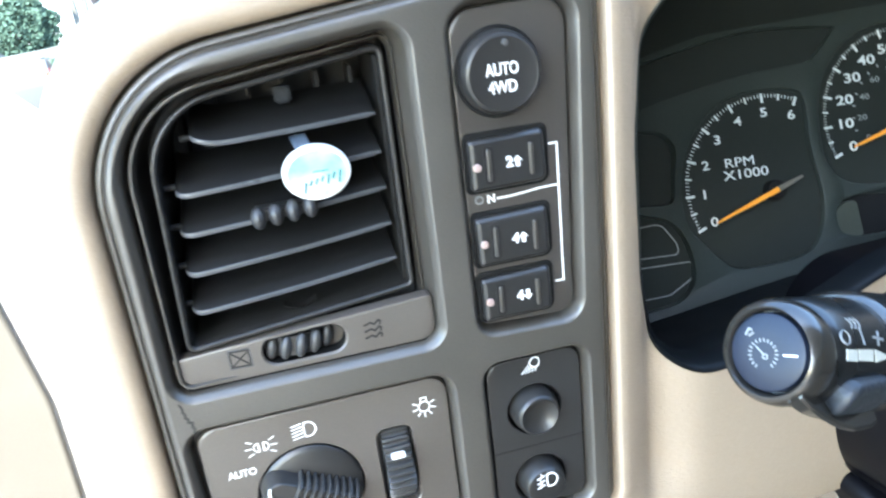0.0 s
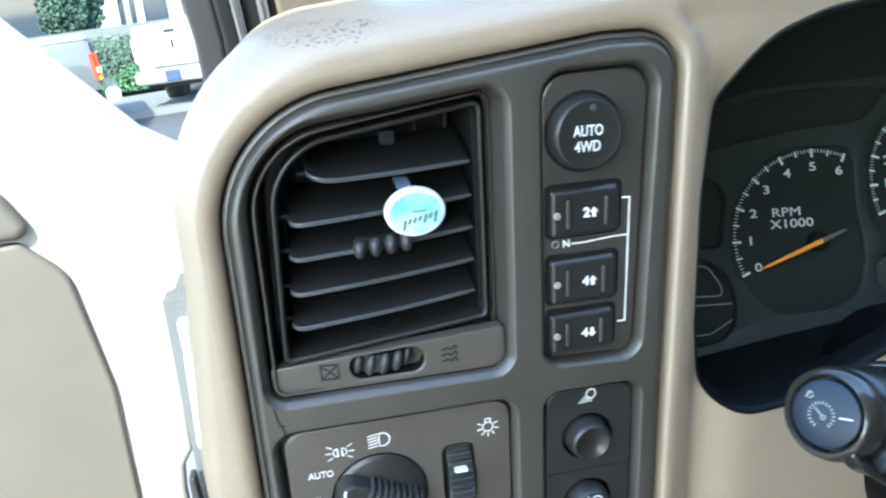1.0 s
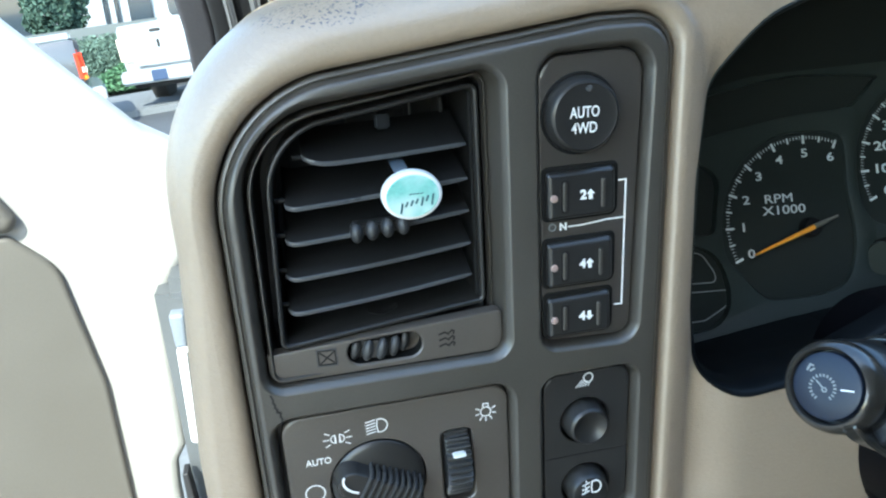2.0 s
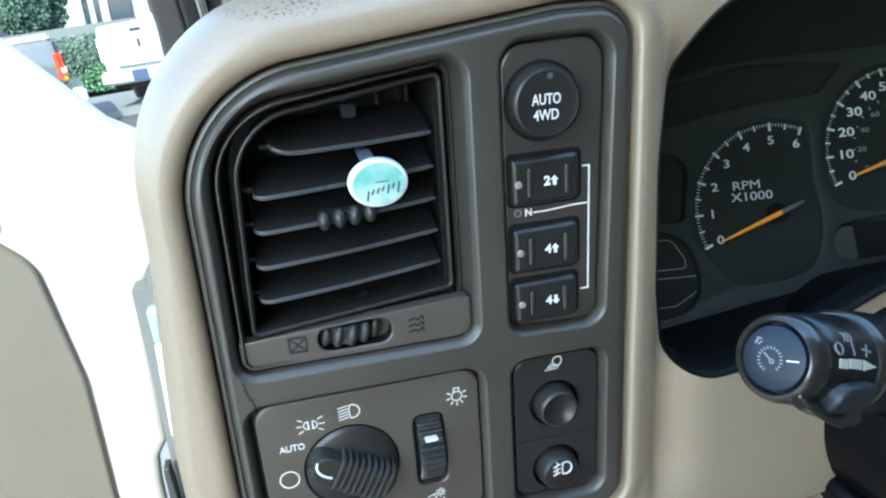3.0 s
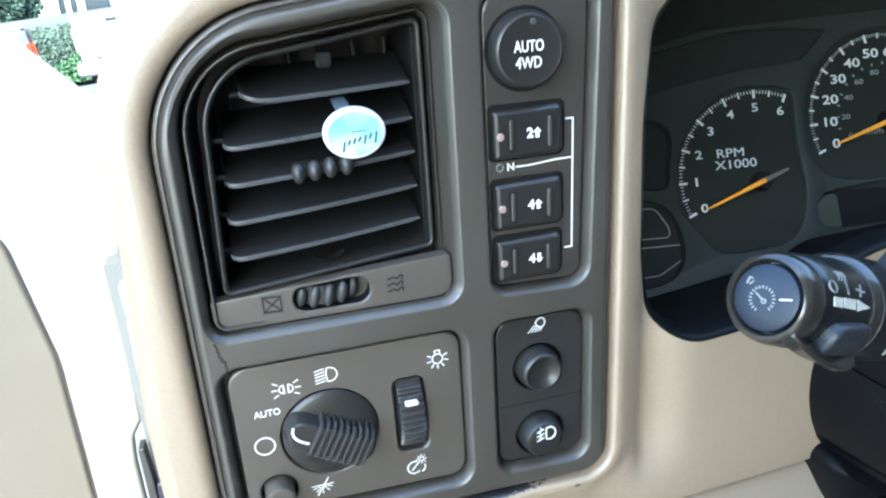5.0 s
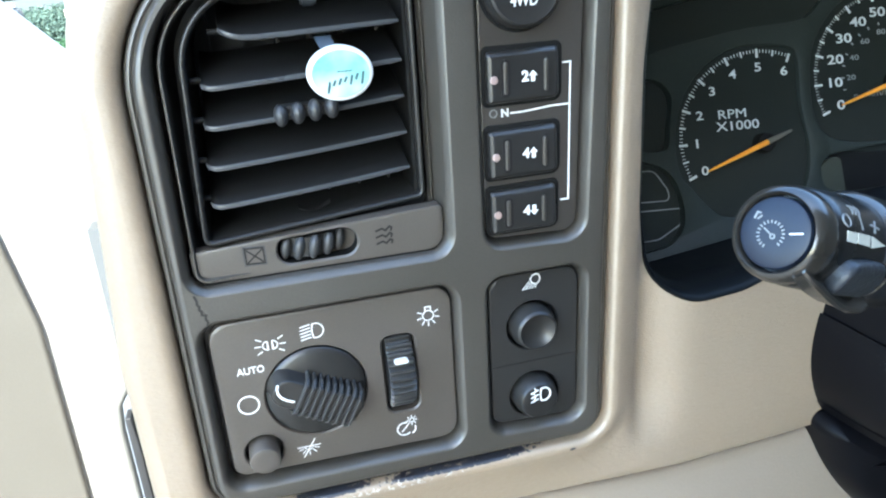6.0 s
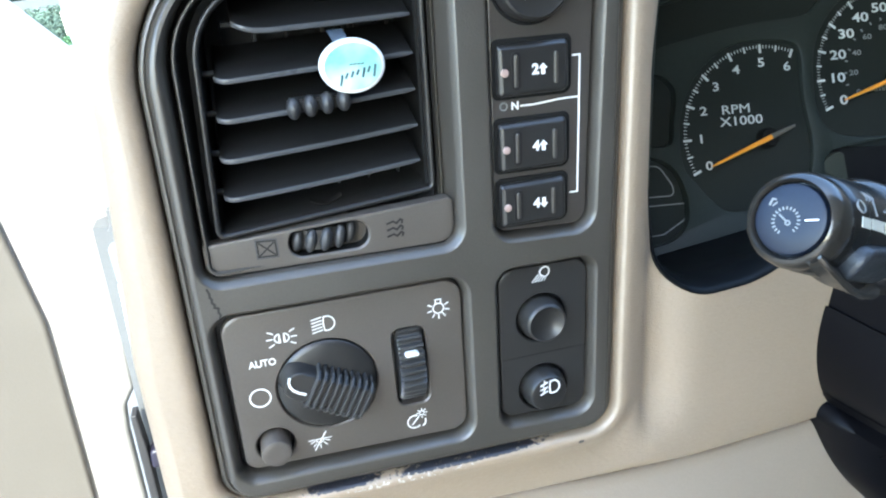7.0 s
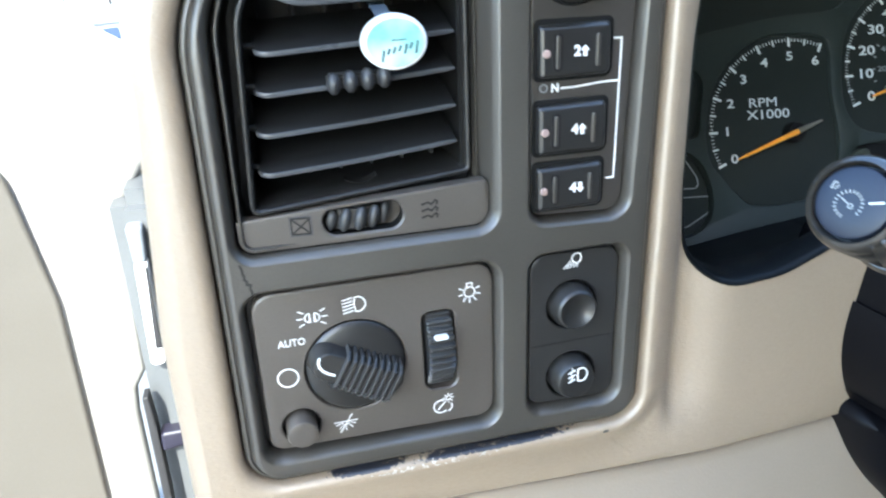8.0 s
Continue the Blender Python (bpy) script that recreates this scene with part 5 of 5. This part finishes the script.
bm = bmesh.new()
box(bm, (-0.226, 0.262, -0.75), (-0.130, 0.60, -0.100), 0.012)
part("jamb_pillar", bm, JAMB, jamb)


def fitting(name, outline, y0, y1, f, mat, label="", parent=jamb):
    return part(name, raised(poly(outline), y0, y1, f), mat, parent, label)


strap = fitting("check_strap", [(-0.2225, -0.3130, 0.003), (-0.1750, -0.3060, 0.002), (-0.1750, -0.2950, 0.002), (-0.2215, -0.2950, 0.004)], 0.264, 0.250, 0.003, STRAP, "indigo door check strap")
hinge = fitting("hinge_leaf", [(-0.2165, -0.2330, 0.004), (-0.2055, -0.2330, 0.004), (-0.2045, -0.1490, 0.002), (-0.2135, -0.1490, 0.002)], 0.264, 0.249, 0.002, PAINT, "white painted hinge leaf")
fitting("hinge_slot", [(-0.2105, -0.2180, 0.001), (-0.2060, -0.2180, 0.001), (-0.2048, -0.1520, 0.001), (-0.2062, -0.1520, 0.0006)], 0.2495, 0.2480, 0.0003, RUBBER, "", hinge)
fitting("seal", [(-0.2300, -0.4600, 0.001), (-0.2240, -0.4600, 0.001), (-0.2225, -0.2930, 0.002), (-0.2240, -0.2600, 0.001), (-0.2285, -0.2600, 0.001)], 0.264, 0.2500, 0.001, RUBBER, "dark rubber seal")
fitting("harness_boot", [(-0.2140, -0.1490, 0.002), (-0.2050, -0.1490, 0.002), (-0.2030, -0.1210, 0.003), (-0.2150, -0.1210, 0.003)], 0.264, 0.251, 0.003, BOOT, "pale blue-grey rubber boot")

# ---- windscreen pillar ----
pillar = thing("windscreen_pillar", (-0.15, 0.32, 0.02), "dark windscreen pillar with rubber seals and tan inner trim", "vehicle pillar", kind="structure")


def post(name, xs, ys, mat, label=""):
    bm = bmesh.new()
    (x0, x1), (y0, y1) = xs, ys
    rings = []
    for z, k in ((-0.10, -0.006), (0.00, -0.004), (0.08, -0.0005), (0.20, -0.008), (0.46, -0.040)):
        dy = -(z * 0.75)
        rings.append([Vector((x + k, y + dy, z)) for x, y in rp([(x0, y0, 0.004), (x1, y0, 0.004), (x1, y1, 0.004), (x0, y1, 0.004)])])
    loft(bm, rings, cap=True, cap_start=True)
    part(name, bm, mat, pillar, label)


post("outer_panel", (-0.170, -0.150), (0.330, 0.380), RUBBER_GREY)
post("outer_seal", (-0.1495, -0.137), (0.322, 0.375), RUBBER)
# Two thin pale posts paint the highlights along the seals.
post("seal_lip", (-0.1365, -0.1345), (0.3190, 0.3212), LIP_GLINT, "pale painted highlight on the seal's lip")
post("trim_lip", (-0.1190, -0.1178), (0.3205, 0.3232), LIP_GLINT, "pale painted highlight on the trim's edge")
post("inner_seal", (-0.1340, -0.110), (0.324, 0.375), RUBBER)
post("pillar_trim", (-0.1095, -0.045), (0.318, 0.380), TAN_TRIM, "tan inner trim")

# ---- the cabin that closes the place ----
HEADLINER = material("tan headliner cloth", (0.54, 0.49, 0.43), 0.85, grain=0.3, size=1500)
CARPET = material("tan cut-pile carpet", (0.09, 0.077, 0.063), 0.9, grain=0.6, size=500, vary=0.08)
bm = bmesh.new()
box(bm, (-0.41, -1.75, 0.50), (1.30, -0.34, 0.56), 0.02)
whole("ceiling", bm, HEADLINER, "tan headliner under the vehicle roof", "ceiling", kind="structure")
bm = bmesh.new()
box(bm, (-0.34, -1.75, -0.80), (1.30, 0.60, -0.74))
whole("floor", bm, CARPET, "tan carpet on the cabin floor", "floor", kind="structure")
# Unseen seat stand-in, added to bounce warm sunlight onto the switches.
SEAT = material("tan seat cloth", (0.40, 0.325, 0.26), 0.8, grain=0.4, size=900, vary=0.06)
bm = bmesh.new()
box(bm, (-0.285, -1.749, -0.739), (0.05, -0.48, -0.40), 0.03)
whole("seat_bounce_block", bm, SEAT, "unseen tan block added for the seat, bouncing light onto the dashboard", "floor", kind="structure")
bm = bmesh.new()
box(bm, (-0.34, -1.80, -0.74), (1.30, -1.75, 0.50))
whole("wall_rear", bm, CARPET, "plain dark tan rear wall of the cabin", "wall", kind="structure")
bm = bmesh.new()
box(bm, (1.25, -1.75, -0.74), (1.30, 0.60, 0.50))
whole("wall_right", bm, CARPET, "plain dark tan side of the cabin", "wall", kind="structure")
bm = bmesh.new()
box(bm, (-0.34, -1.75, -0.74), (-0.29, -1.25, 0.50))
whole("wall_left", bm, HEADLINER, "plain tan side of the cabin behind the door", "wall", kind="structure")
bm = bmesh.new()
box(bm, (-0.13, 0.45, -0.74), (1.25, 0.50, -0.02))
whole("wall_front", bm, RUBBER, "dark bulkhead behind the dashboard", "wall", kind="structure")

# ---- outdoors ----
GZ = -1.45
SLOPE = 0.075
ASPHALT = material("grey asphalt", (0.036, 0.038, 0.042), 0.85, grain=0.3, size=60, vary=0.12, blotch=0.8)
PAVING = material("grey concrete driveway", (0.13, 0.128, 0.122), 0.85, grain=0.3, size=40, vary=0.10, blotch=1.5)
KERBSTONE = material("grey concrete pavement", (0.11, 0.116, 0.122), 0.85, grain=0.3, size=40, vary=0.10, blotch=1.5)
HEDGE_LEAF = material("hedge leaf", (0.088, 0.132, 0.104), 0.85, vary=0.25, spec=0.2, blotch=3)
SHRUB_LEAF = material("dark shrub leaf", (0.045, 0.078, 0.060), 0.85, vary=0.25, spec=0.2, blotch=3)
IVY_LEAF = material("bright ivy leaf", (0.075, 0.155, 0.080), 0.8, vary=0.25, spec=0.2, blotch=5)
HEDGE_CORE = material("hedge shade", (0.062, 0.094, 0.074), 0.9, vary=0.2)
WALL = material("grey rendered wall", (0.085, 0.095, 0.095), 0.8, grain=0.2, size=60, vary=0.06, blotch=2)
HOUSE = material("white siding", (0.26, 0.28, 0.295), 0.6, vary=0.04, blotch=1)
GLASS_DARK = material("dark window glass", (0.03, 0.04, 0.05), 0.08, vary=0.02)
SILVER = material("silver truck paint", (0.075, 0.075, 0.08), 0.3, metal=0.2, coat=0.4, vary=0.03, blotch=2)
RED = material("red lamp lens", (0.62, 0.04, 0.015), 0.15, vary=0.1, blotch=20)
AMBER = material("amber lamp lens", (0.75, 0.25, 0.02), 0.15)
CLEAR = material("clear lamp lens", (0.85, 0.75, 0.62), 0.12, vary=0.03)
CHROME = material("chrome", (0.75, 0.76, 0.78), 0.18, metal=0.9, vary=0.03)
TYRE = material("tyre rubber", (0.02, 0.02, 0.02), 0.8)
PLATE_BLUE = material("dark blue plate recess", (0.02, 0.04, 0.09), 0.5)
BARK = material("bark", (0.10, 0.08, 0.06), 0.9, grain=0.4, size=40, vary=0.2)
bm = bmesh.new()
sheet(bm, [(-900, -900), (900, -900), (900, 900), (-900, 900)], [], 0, lambda a, b, y: Vector((a, b, GZ + SLOPE * a)))
whole("ground", bm, ASPHALT, "grey asphalt street in sunlight", "ground", kind="structure")


bm = bmesh.new()
sheet(bm, [(-7, -8), (7, -8), (7, 8.5), (-7, 8.5)], [], 0, lambda a, b, y: Vector((a, b, GZ + 0.01 + SLOPE * a)))
whole("driveway", bm, PAVING, "grey concrete driveway under the vehicle", "driveway", kind="structure")


def polar(az, dist):
    a = radians(az)
    return Vector((math.sin(a) * dist, math.cos(a) * dist, 0))


KERB = Vector((math.cos(radians(6)), math.sin(radians(6)), 0))
KOUT = Vector((-KERB.y, KERB.x, 0))


def street(s, d, z):
    """Along the street, across it, and height over the ground."""
    p = KERB * s + KOUT * d
    return p + Vector((0, 0, GZ + SLOPE * p.x + z))


def street_box(bm, s, d, z, bevel=0.0):
    k = bmesh.new()
    box(k, (s[0], d[0], z[0]), (s[1], d[1], z[1]), bevel)
    for v in k.verts:
        v.co = street(*v.co)
    me = bpy.data.meshes.new("tmp")
    k.to_mesh(me)
    k.free()
    bm.from_mesh(me)
    bpy.data.meshes.remove(me)


bm = bmesh.new()
street_box(bm, (-30, 20), (12.3, 15.2), (-0.05, 0.10), 0.02)
whole("pavement", bm, KERBSTONE, "pale concrete pavement beside the street", "pavement", kind="structure")


def pickup(name, paint, label, m, lamp_out):
    """A pickup truck's rear body; built facing +y, with its tail at y = 0."""
    t = thing(name, m.translation, label, "pickup truck")
    t.matrix_world = m

    def add(pname, bm, mat, plabel="", parent=None):
        ob = new(pname, mesh_of(pname, bm, mat))
        ob.parent = parent or t
        return tagged(ob, plabel)
    bm = bmesh.new()
    sec = [(-0.95, 0.62), (-0.97, 0.90), (-0.95, 1.18), (-0.92, 1.24), (0.92, 1.24), (0.95, 1.18), (0.97, 0.90), (0.95, 0.62)]
    loft(bm, [[Vector((x * f, y, z)) for x, z in sec] for y, f in ((0.02, 0.985), (0.10, 1.0), (2.2, 1.0), (2.25, 0.99))], cap=True, cap_start=True)
    add("bed", bm, paint)
    if paint is SILVER:
        bm = bmesh.new()
        box(bm, (-0.93, 0.03, 1.235), (0.93, 2.2, 1.31), 0.03)
        add("bed_cover", bm, HOUSE, "white bed cover")
    bm = bmesh.new()
    loft(bm, [[Vector((x, y, z)) for x, z in ((-0.93, 0.62), (-0.95, 1.15), (-0.86, 1.72), (-0.76, 1.80), (0.76, 1.80), (0.86, 1.72), (0.95, 1.15), (0.93, 0.62))] for y in (2.30, 2.36, 4.0, 4.6)], cap=True, cap_start=True)
    add("cab", bm, paint)
    bm = bmesh.new()
    box(bm, (-0.72, 2.27, 1.28), (0.72, 2.31, 1.68), 0.03)
    add("rear_window", bm, GLASS_DARK)
    bm = bmesh.new()
    loft(bm, [[Vector((x, y, z)) for x, z in ((-0.93, 0.60), (-0.95, 1.05), (-0.90, 1.12), (0.90, 1.12), (0.95, 1.05), (0.93, 0.60))] for y in (4.6, 5.6, 5.8)], cap=True)
    add("bonnet", bm, paint)
    bm = bmesh.new()
    box(bm, (-0.76, -0.03, 0.66), (0.76, 0.03, 1.23), 0.02)
    gate = add("tailgate", bm, paint)
    bm = bmesh.new()
    box(bm, (-0.47, -0.045, 1.12), (-0.31, -0.025, 1.165), 0.01)
    add("tailgate_handle", bm, TYRE, parent=gate)
    bm = bmesh.new()
    box(bm, (-0.405, -0.045, 0.90), (-0.365, -0.025, 1.02), 0.01)
    add("tailgate_latch", bm, TYRE, parent=gate)
    bm = bmesh.new()
    box(bm, (-0.98, -0.20, 0.44), (0.98, -0.02, 0.63), 0.03)
    skirt = bmesh.new()
    box(skirt, (-0.90, 0.02, 0.36), (0.90, 0.12, 0.60), 0.03)
    add("valance", skirt, TYRE, "dark panel under the bumper")
    bumper = add("bumper", bm, CHROME if paint is SILVER else paint)
    bm = bmesh.new()
    box(bm, (-0.54, -0.215, 0.46), (-0.32, -0.19, 0.615), 0.01)
    add("plate_recess", bm, PLATE_BLUE, parent=bumper)
    for sgn in (-1, 1):
        bm = bmesh.new()
        box(bm, (sgn * 0.87 - 0.10, -0.035, 0.72), (sgn * 0.87 + 0.115, 0.10, 1.12), 0.045)
        lamp = add("tail_lamp", bm, RED if paint is SILVER else CLEAR)
        bm = bmesh.new()
        box(bm, (sgn * 0.87 - 0.07, -0.05, 0.80), (sgn * 0.87 + 0.08, 0.06, 0.93), 0.03)
        add("reversing_lens", bm, CLEAR, parent=lamp)
        if paint is SILVER:
            bm = bmesh.new()
            box(bm, (sgn * 0.87 - 0.08, -0.045, 0.735), (sgn * 0.87 + 0.09, 0.05, 0.795), 0.02)
            add("amber_lens", bm, AMBER, parent=lamp)
        for y in (1.3, 4.7):
            bm = bmesh.new()
            n = 28
            loft(bm, [[Vector((sgn * 0.83 + w, y + r * math.cos(2 * math.pi * i / n), 0.38 + r * math.sin(2 * math.pi * i / n))) for i in range(n)] for w, r in ((-0.12, 0.34), (-0.11, 0.38), (0.11, 0.38), (0.12, 0.34), (0.11, 0.22))], cap=True, cap_start=True)
            wheel = add("wheel", bm, TYRE)
            bm = bmesh.new()
            loft(bm, [[Vector((sgn * (0.83 + 0.115), y + r * math.cos(2 * math.pi * i / n), 0.38 + r * math.sin(2 * math.pi * i / n))) for i in range(n)] for r in (0.21, 0.10)], cap=True)
            add("rim", bm, CHROME, parent=wheel)
    return t


def parked(az, dist, shift, turn):
    """A place on the sloping street."""
    p = polar(az, dist) + Vector(shift)
    return Matrix.Translation((p.x, p.y, GZ + SLOPE * p.x)) @ Matrix.Rotation(-math.atan(SLOPE), 4, "Y") @ Matrix.Rotation(radians(turn), 4, "Z")


WHITE_TRUCK = material("white truck paint", (0.27, 0.29, 0.31), 0.35, coat=0.3, vary=0.03, blotch=2)
pickup("pickup_truck", WHITE_TRUCK, "white pickup truck parked facing away by a hedge", parked(-6.75, 12.3, (0, 0, 0), -7) @ Matrix.Scale(1.1, 4), 0)
pickup("pickup_truck", SILVER, "silver pickup truck parked along the street", parked(-14.1, 11.0, (-0.235, 0.94, 0), 104) @ Matrix.Scale(1.06, 4), 0)

# hedge with a wall cap behind it, and the white house beyond
hedge = thing("hedge", street(-3, 17.0, 0), "clipped green ivy hedge along the street", "hedge", kind="stuff")
bm = bmesh.new()
street_box(bm, (-16, -0.75), (16.6, 17.2), (0, 1.15), 0.1)
part("hedge_core", bm, HEDGE_CORE, hedge)
rng = np.random.default_rng(3)
vs, fs = [], []
for i in range(22000):
    s = rng.uniform(-9, -0.7)
    z = rng.uniform(0.02, 1.22)
    c = street(s, 16.5 + 0.10 * noise.noise(Vector((s * 1.7, z * 2, 0))) - rng.uniform(0, 0.06), z)
    a = Vector(rng.normal(size=3)).normalized()
    b = a.cross(Vector(rng.normal(size=3))).normalized()
    r = rng.uniform(0.018, 0.042)
    k = len(vs)
    vs += [c + a * r, c + b * r * 0.6, c - a * r, c - b * r * 0.6]
    fs.append((k, k + 1, k + 2, k + 3))
me = bpy.data.meshes.new("leaves")
me.from_pydata([v - hedge.location for v in vs], [], fs)
me.materials.append(HEDGE_LEAF)
leaves = new("leaves", me)
leaves.parent = hedge
tagged(leaves, kind="stuff")
bm = bmesh.new()
street_box(bm, (-30, -0.75), (17.3, 17.6), (0, 1.38), 0.02)
whole("garden_wall", bm, WALL, "grey rendered garden wall behind the hedge", "wall", kind="structure")
ivy = thing("ground_ivy", street(-1.5, 16.2, 0), "bright green ivy clump at the foot of the hedge", "plant", kind="stuff")
vs, fs = [], []
for i in range(2600):
    s, d = rng.normal(-1.5, 0.5), rng.uniform(15.95, 16.5)
    z = rng.uniform(0.02, 0.55) * max(0.2, 1 - abs(s + 1.5) * 0.7)
    c = street(min(s, -0.75), d, 0.10 + z)
    a = Vector(rng.normal(size=3)).normalized()
    b = a.cross(Vector(rng.normal(size=3))).normalized()
    r = rng.uniform(0.03, 0.06)
    k = len(vs)
    vs += [c + a * r, c + b * r * 0.5, c - a * r, c - b * r * 0.5]
    fs.append((k, k + 1, k + 2, k + 3))
me = bpy.data.meshes.new("leaves")
me.from_pydata([v - ivy.location for v in vs], [], fs)
me.materials.append(IVY_LEAF)
leaves = new("leaves", me)
leaves.parent = ivy
tagged(leaves, kind="stuff")
house = thing("house", street(-2, 21, 0), "white house with tall dark windows behind the garden wall", "house")
bm = bmesh.new()
street_box(bm, (-24, 14), (21, 28), (-0.2, 6.5), 0.02)
part("house_wall", bm, HOUSE, house)
for s in (-5.6, -2.15, -1.88, -1.55, 2.0, 5.5):
    bm = bmesh.new()
    street_box(bm, (s, s + (1.9 if s < -5 else 0.55 if s > -1.6 else 0.09)), (20.9, 21.02), (0.3, 2.6), 0.02)
    w = part("window", bm, GLASS_DARK, house)
    bm = bmesh.new()
    street_box(bm, (s - 0.12, s - 0.005), (20.86, 21.0), (0.3, 2.7), 0.01)
    part("window_frame", bm, HOUSE, w)
shrub = thing("shrub", street(-3.0, 18.9, 0), "dark green shrub against the white house", "shrub", kind="stuff")
bm = bmesh.new()
for dx in (-0.5, 0.2, 0.7):
    a, b = street(-3.0, 18.9, 0), street(-3.0 + 0.6 * dx, 18.9 + 0.2 * dx, 2.0)
    rings = []
    for f, r in ((0, 0.05), (0.5, 0.035), (1, 0.015)):
        c = a.lerp(b, f)
        rings.append([c + Vector((r * math.cos(g), r * math.sin(g), 0)) for g in (0, 1.26, 2.51, 3.77, 5.03)])
    loft(bm, rings, cap=True)
part("stems", bm, BARK, shrub)
vs, fs = [], []
for i in range(6000):
    q = Vector(rng.normal(size=3)).normalized() * rng.uniform(0.5, 1.0) ** 0.5
    q *= 1 + 0.3 * noise.noise(q * 2.3)
    c = street(-3.0 + q.x * 0.66, 18.9 + q.y * 0.5, 1.8 + q.z * 0.8)
    a = Vector(rng.normal(size=3)).normalized()
    b = a.cross(Vector(rng.normal(size=3))).normalized()
    r = rng.uniform(0.04, 0.08)
    k = len(vs)
    vs += [c + a * r, c + b * r * 0.6, c - a * r, c - b * r * 0.6]
    fs.append((k, k + 1, k + 2, k + 3))
me = bpy.data.meshes.new("leaves")
me.from_pydata([v - shrub.location for v in vs], [], fs)
me.materials.append(SHRUB_LEAF)
leaves = new("leaves", me)
leaves.parent = shrub
tagged(leaves, kind="stuff")
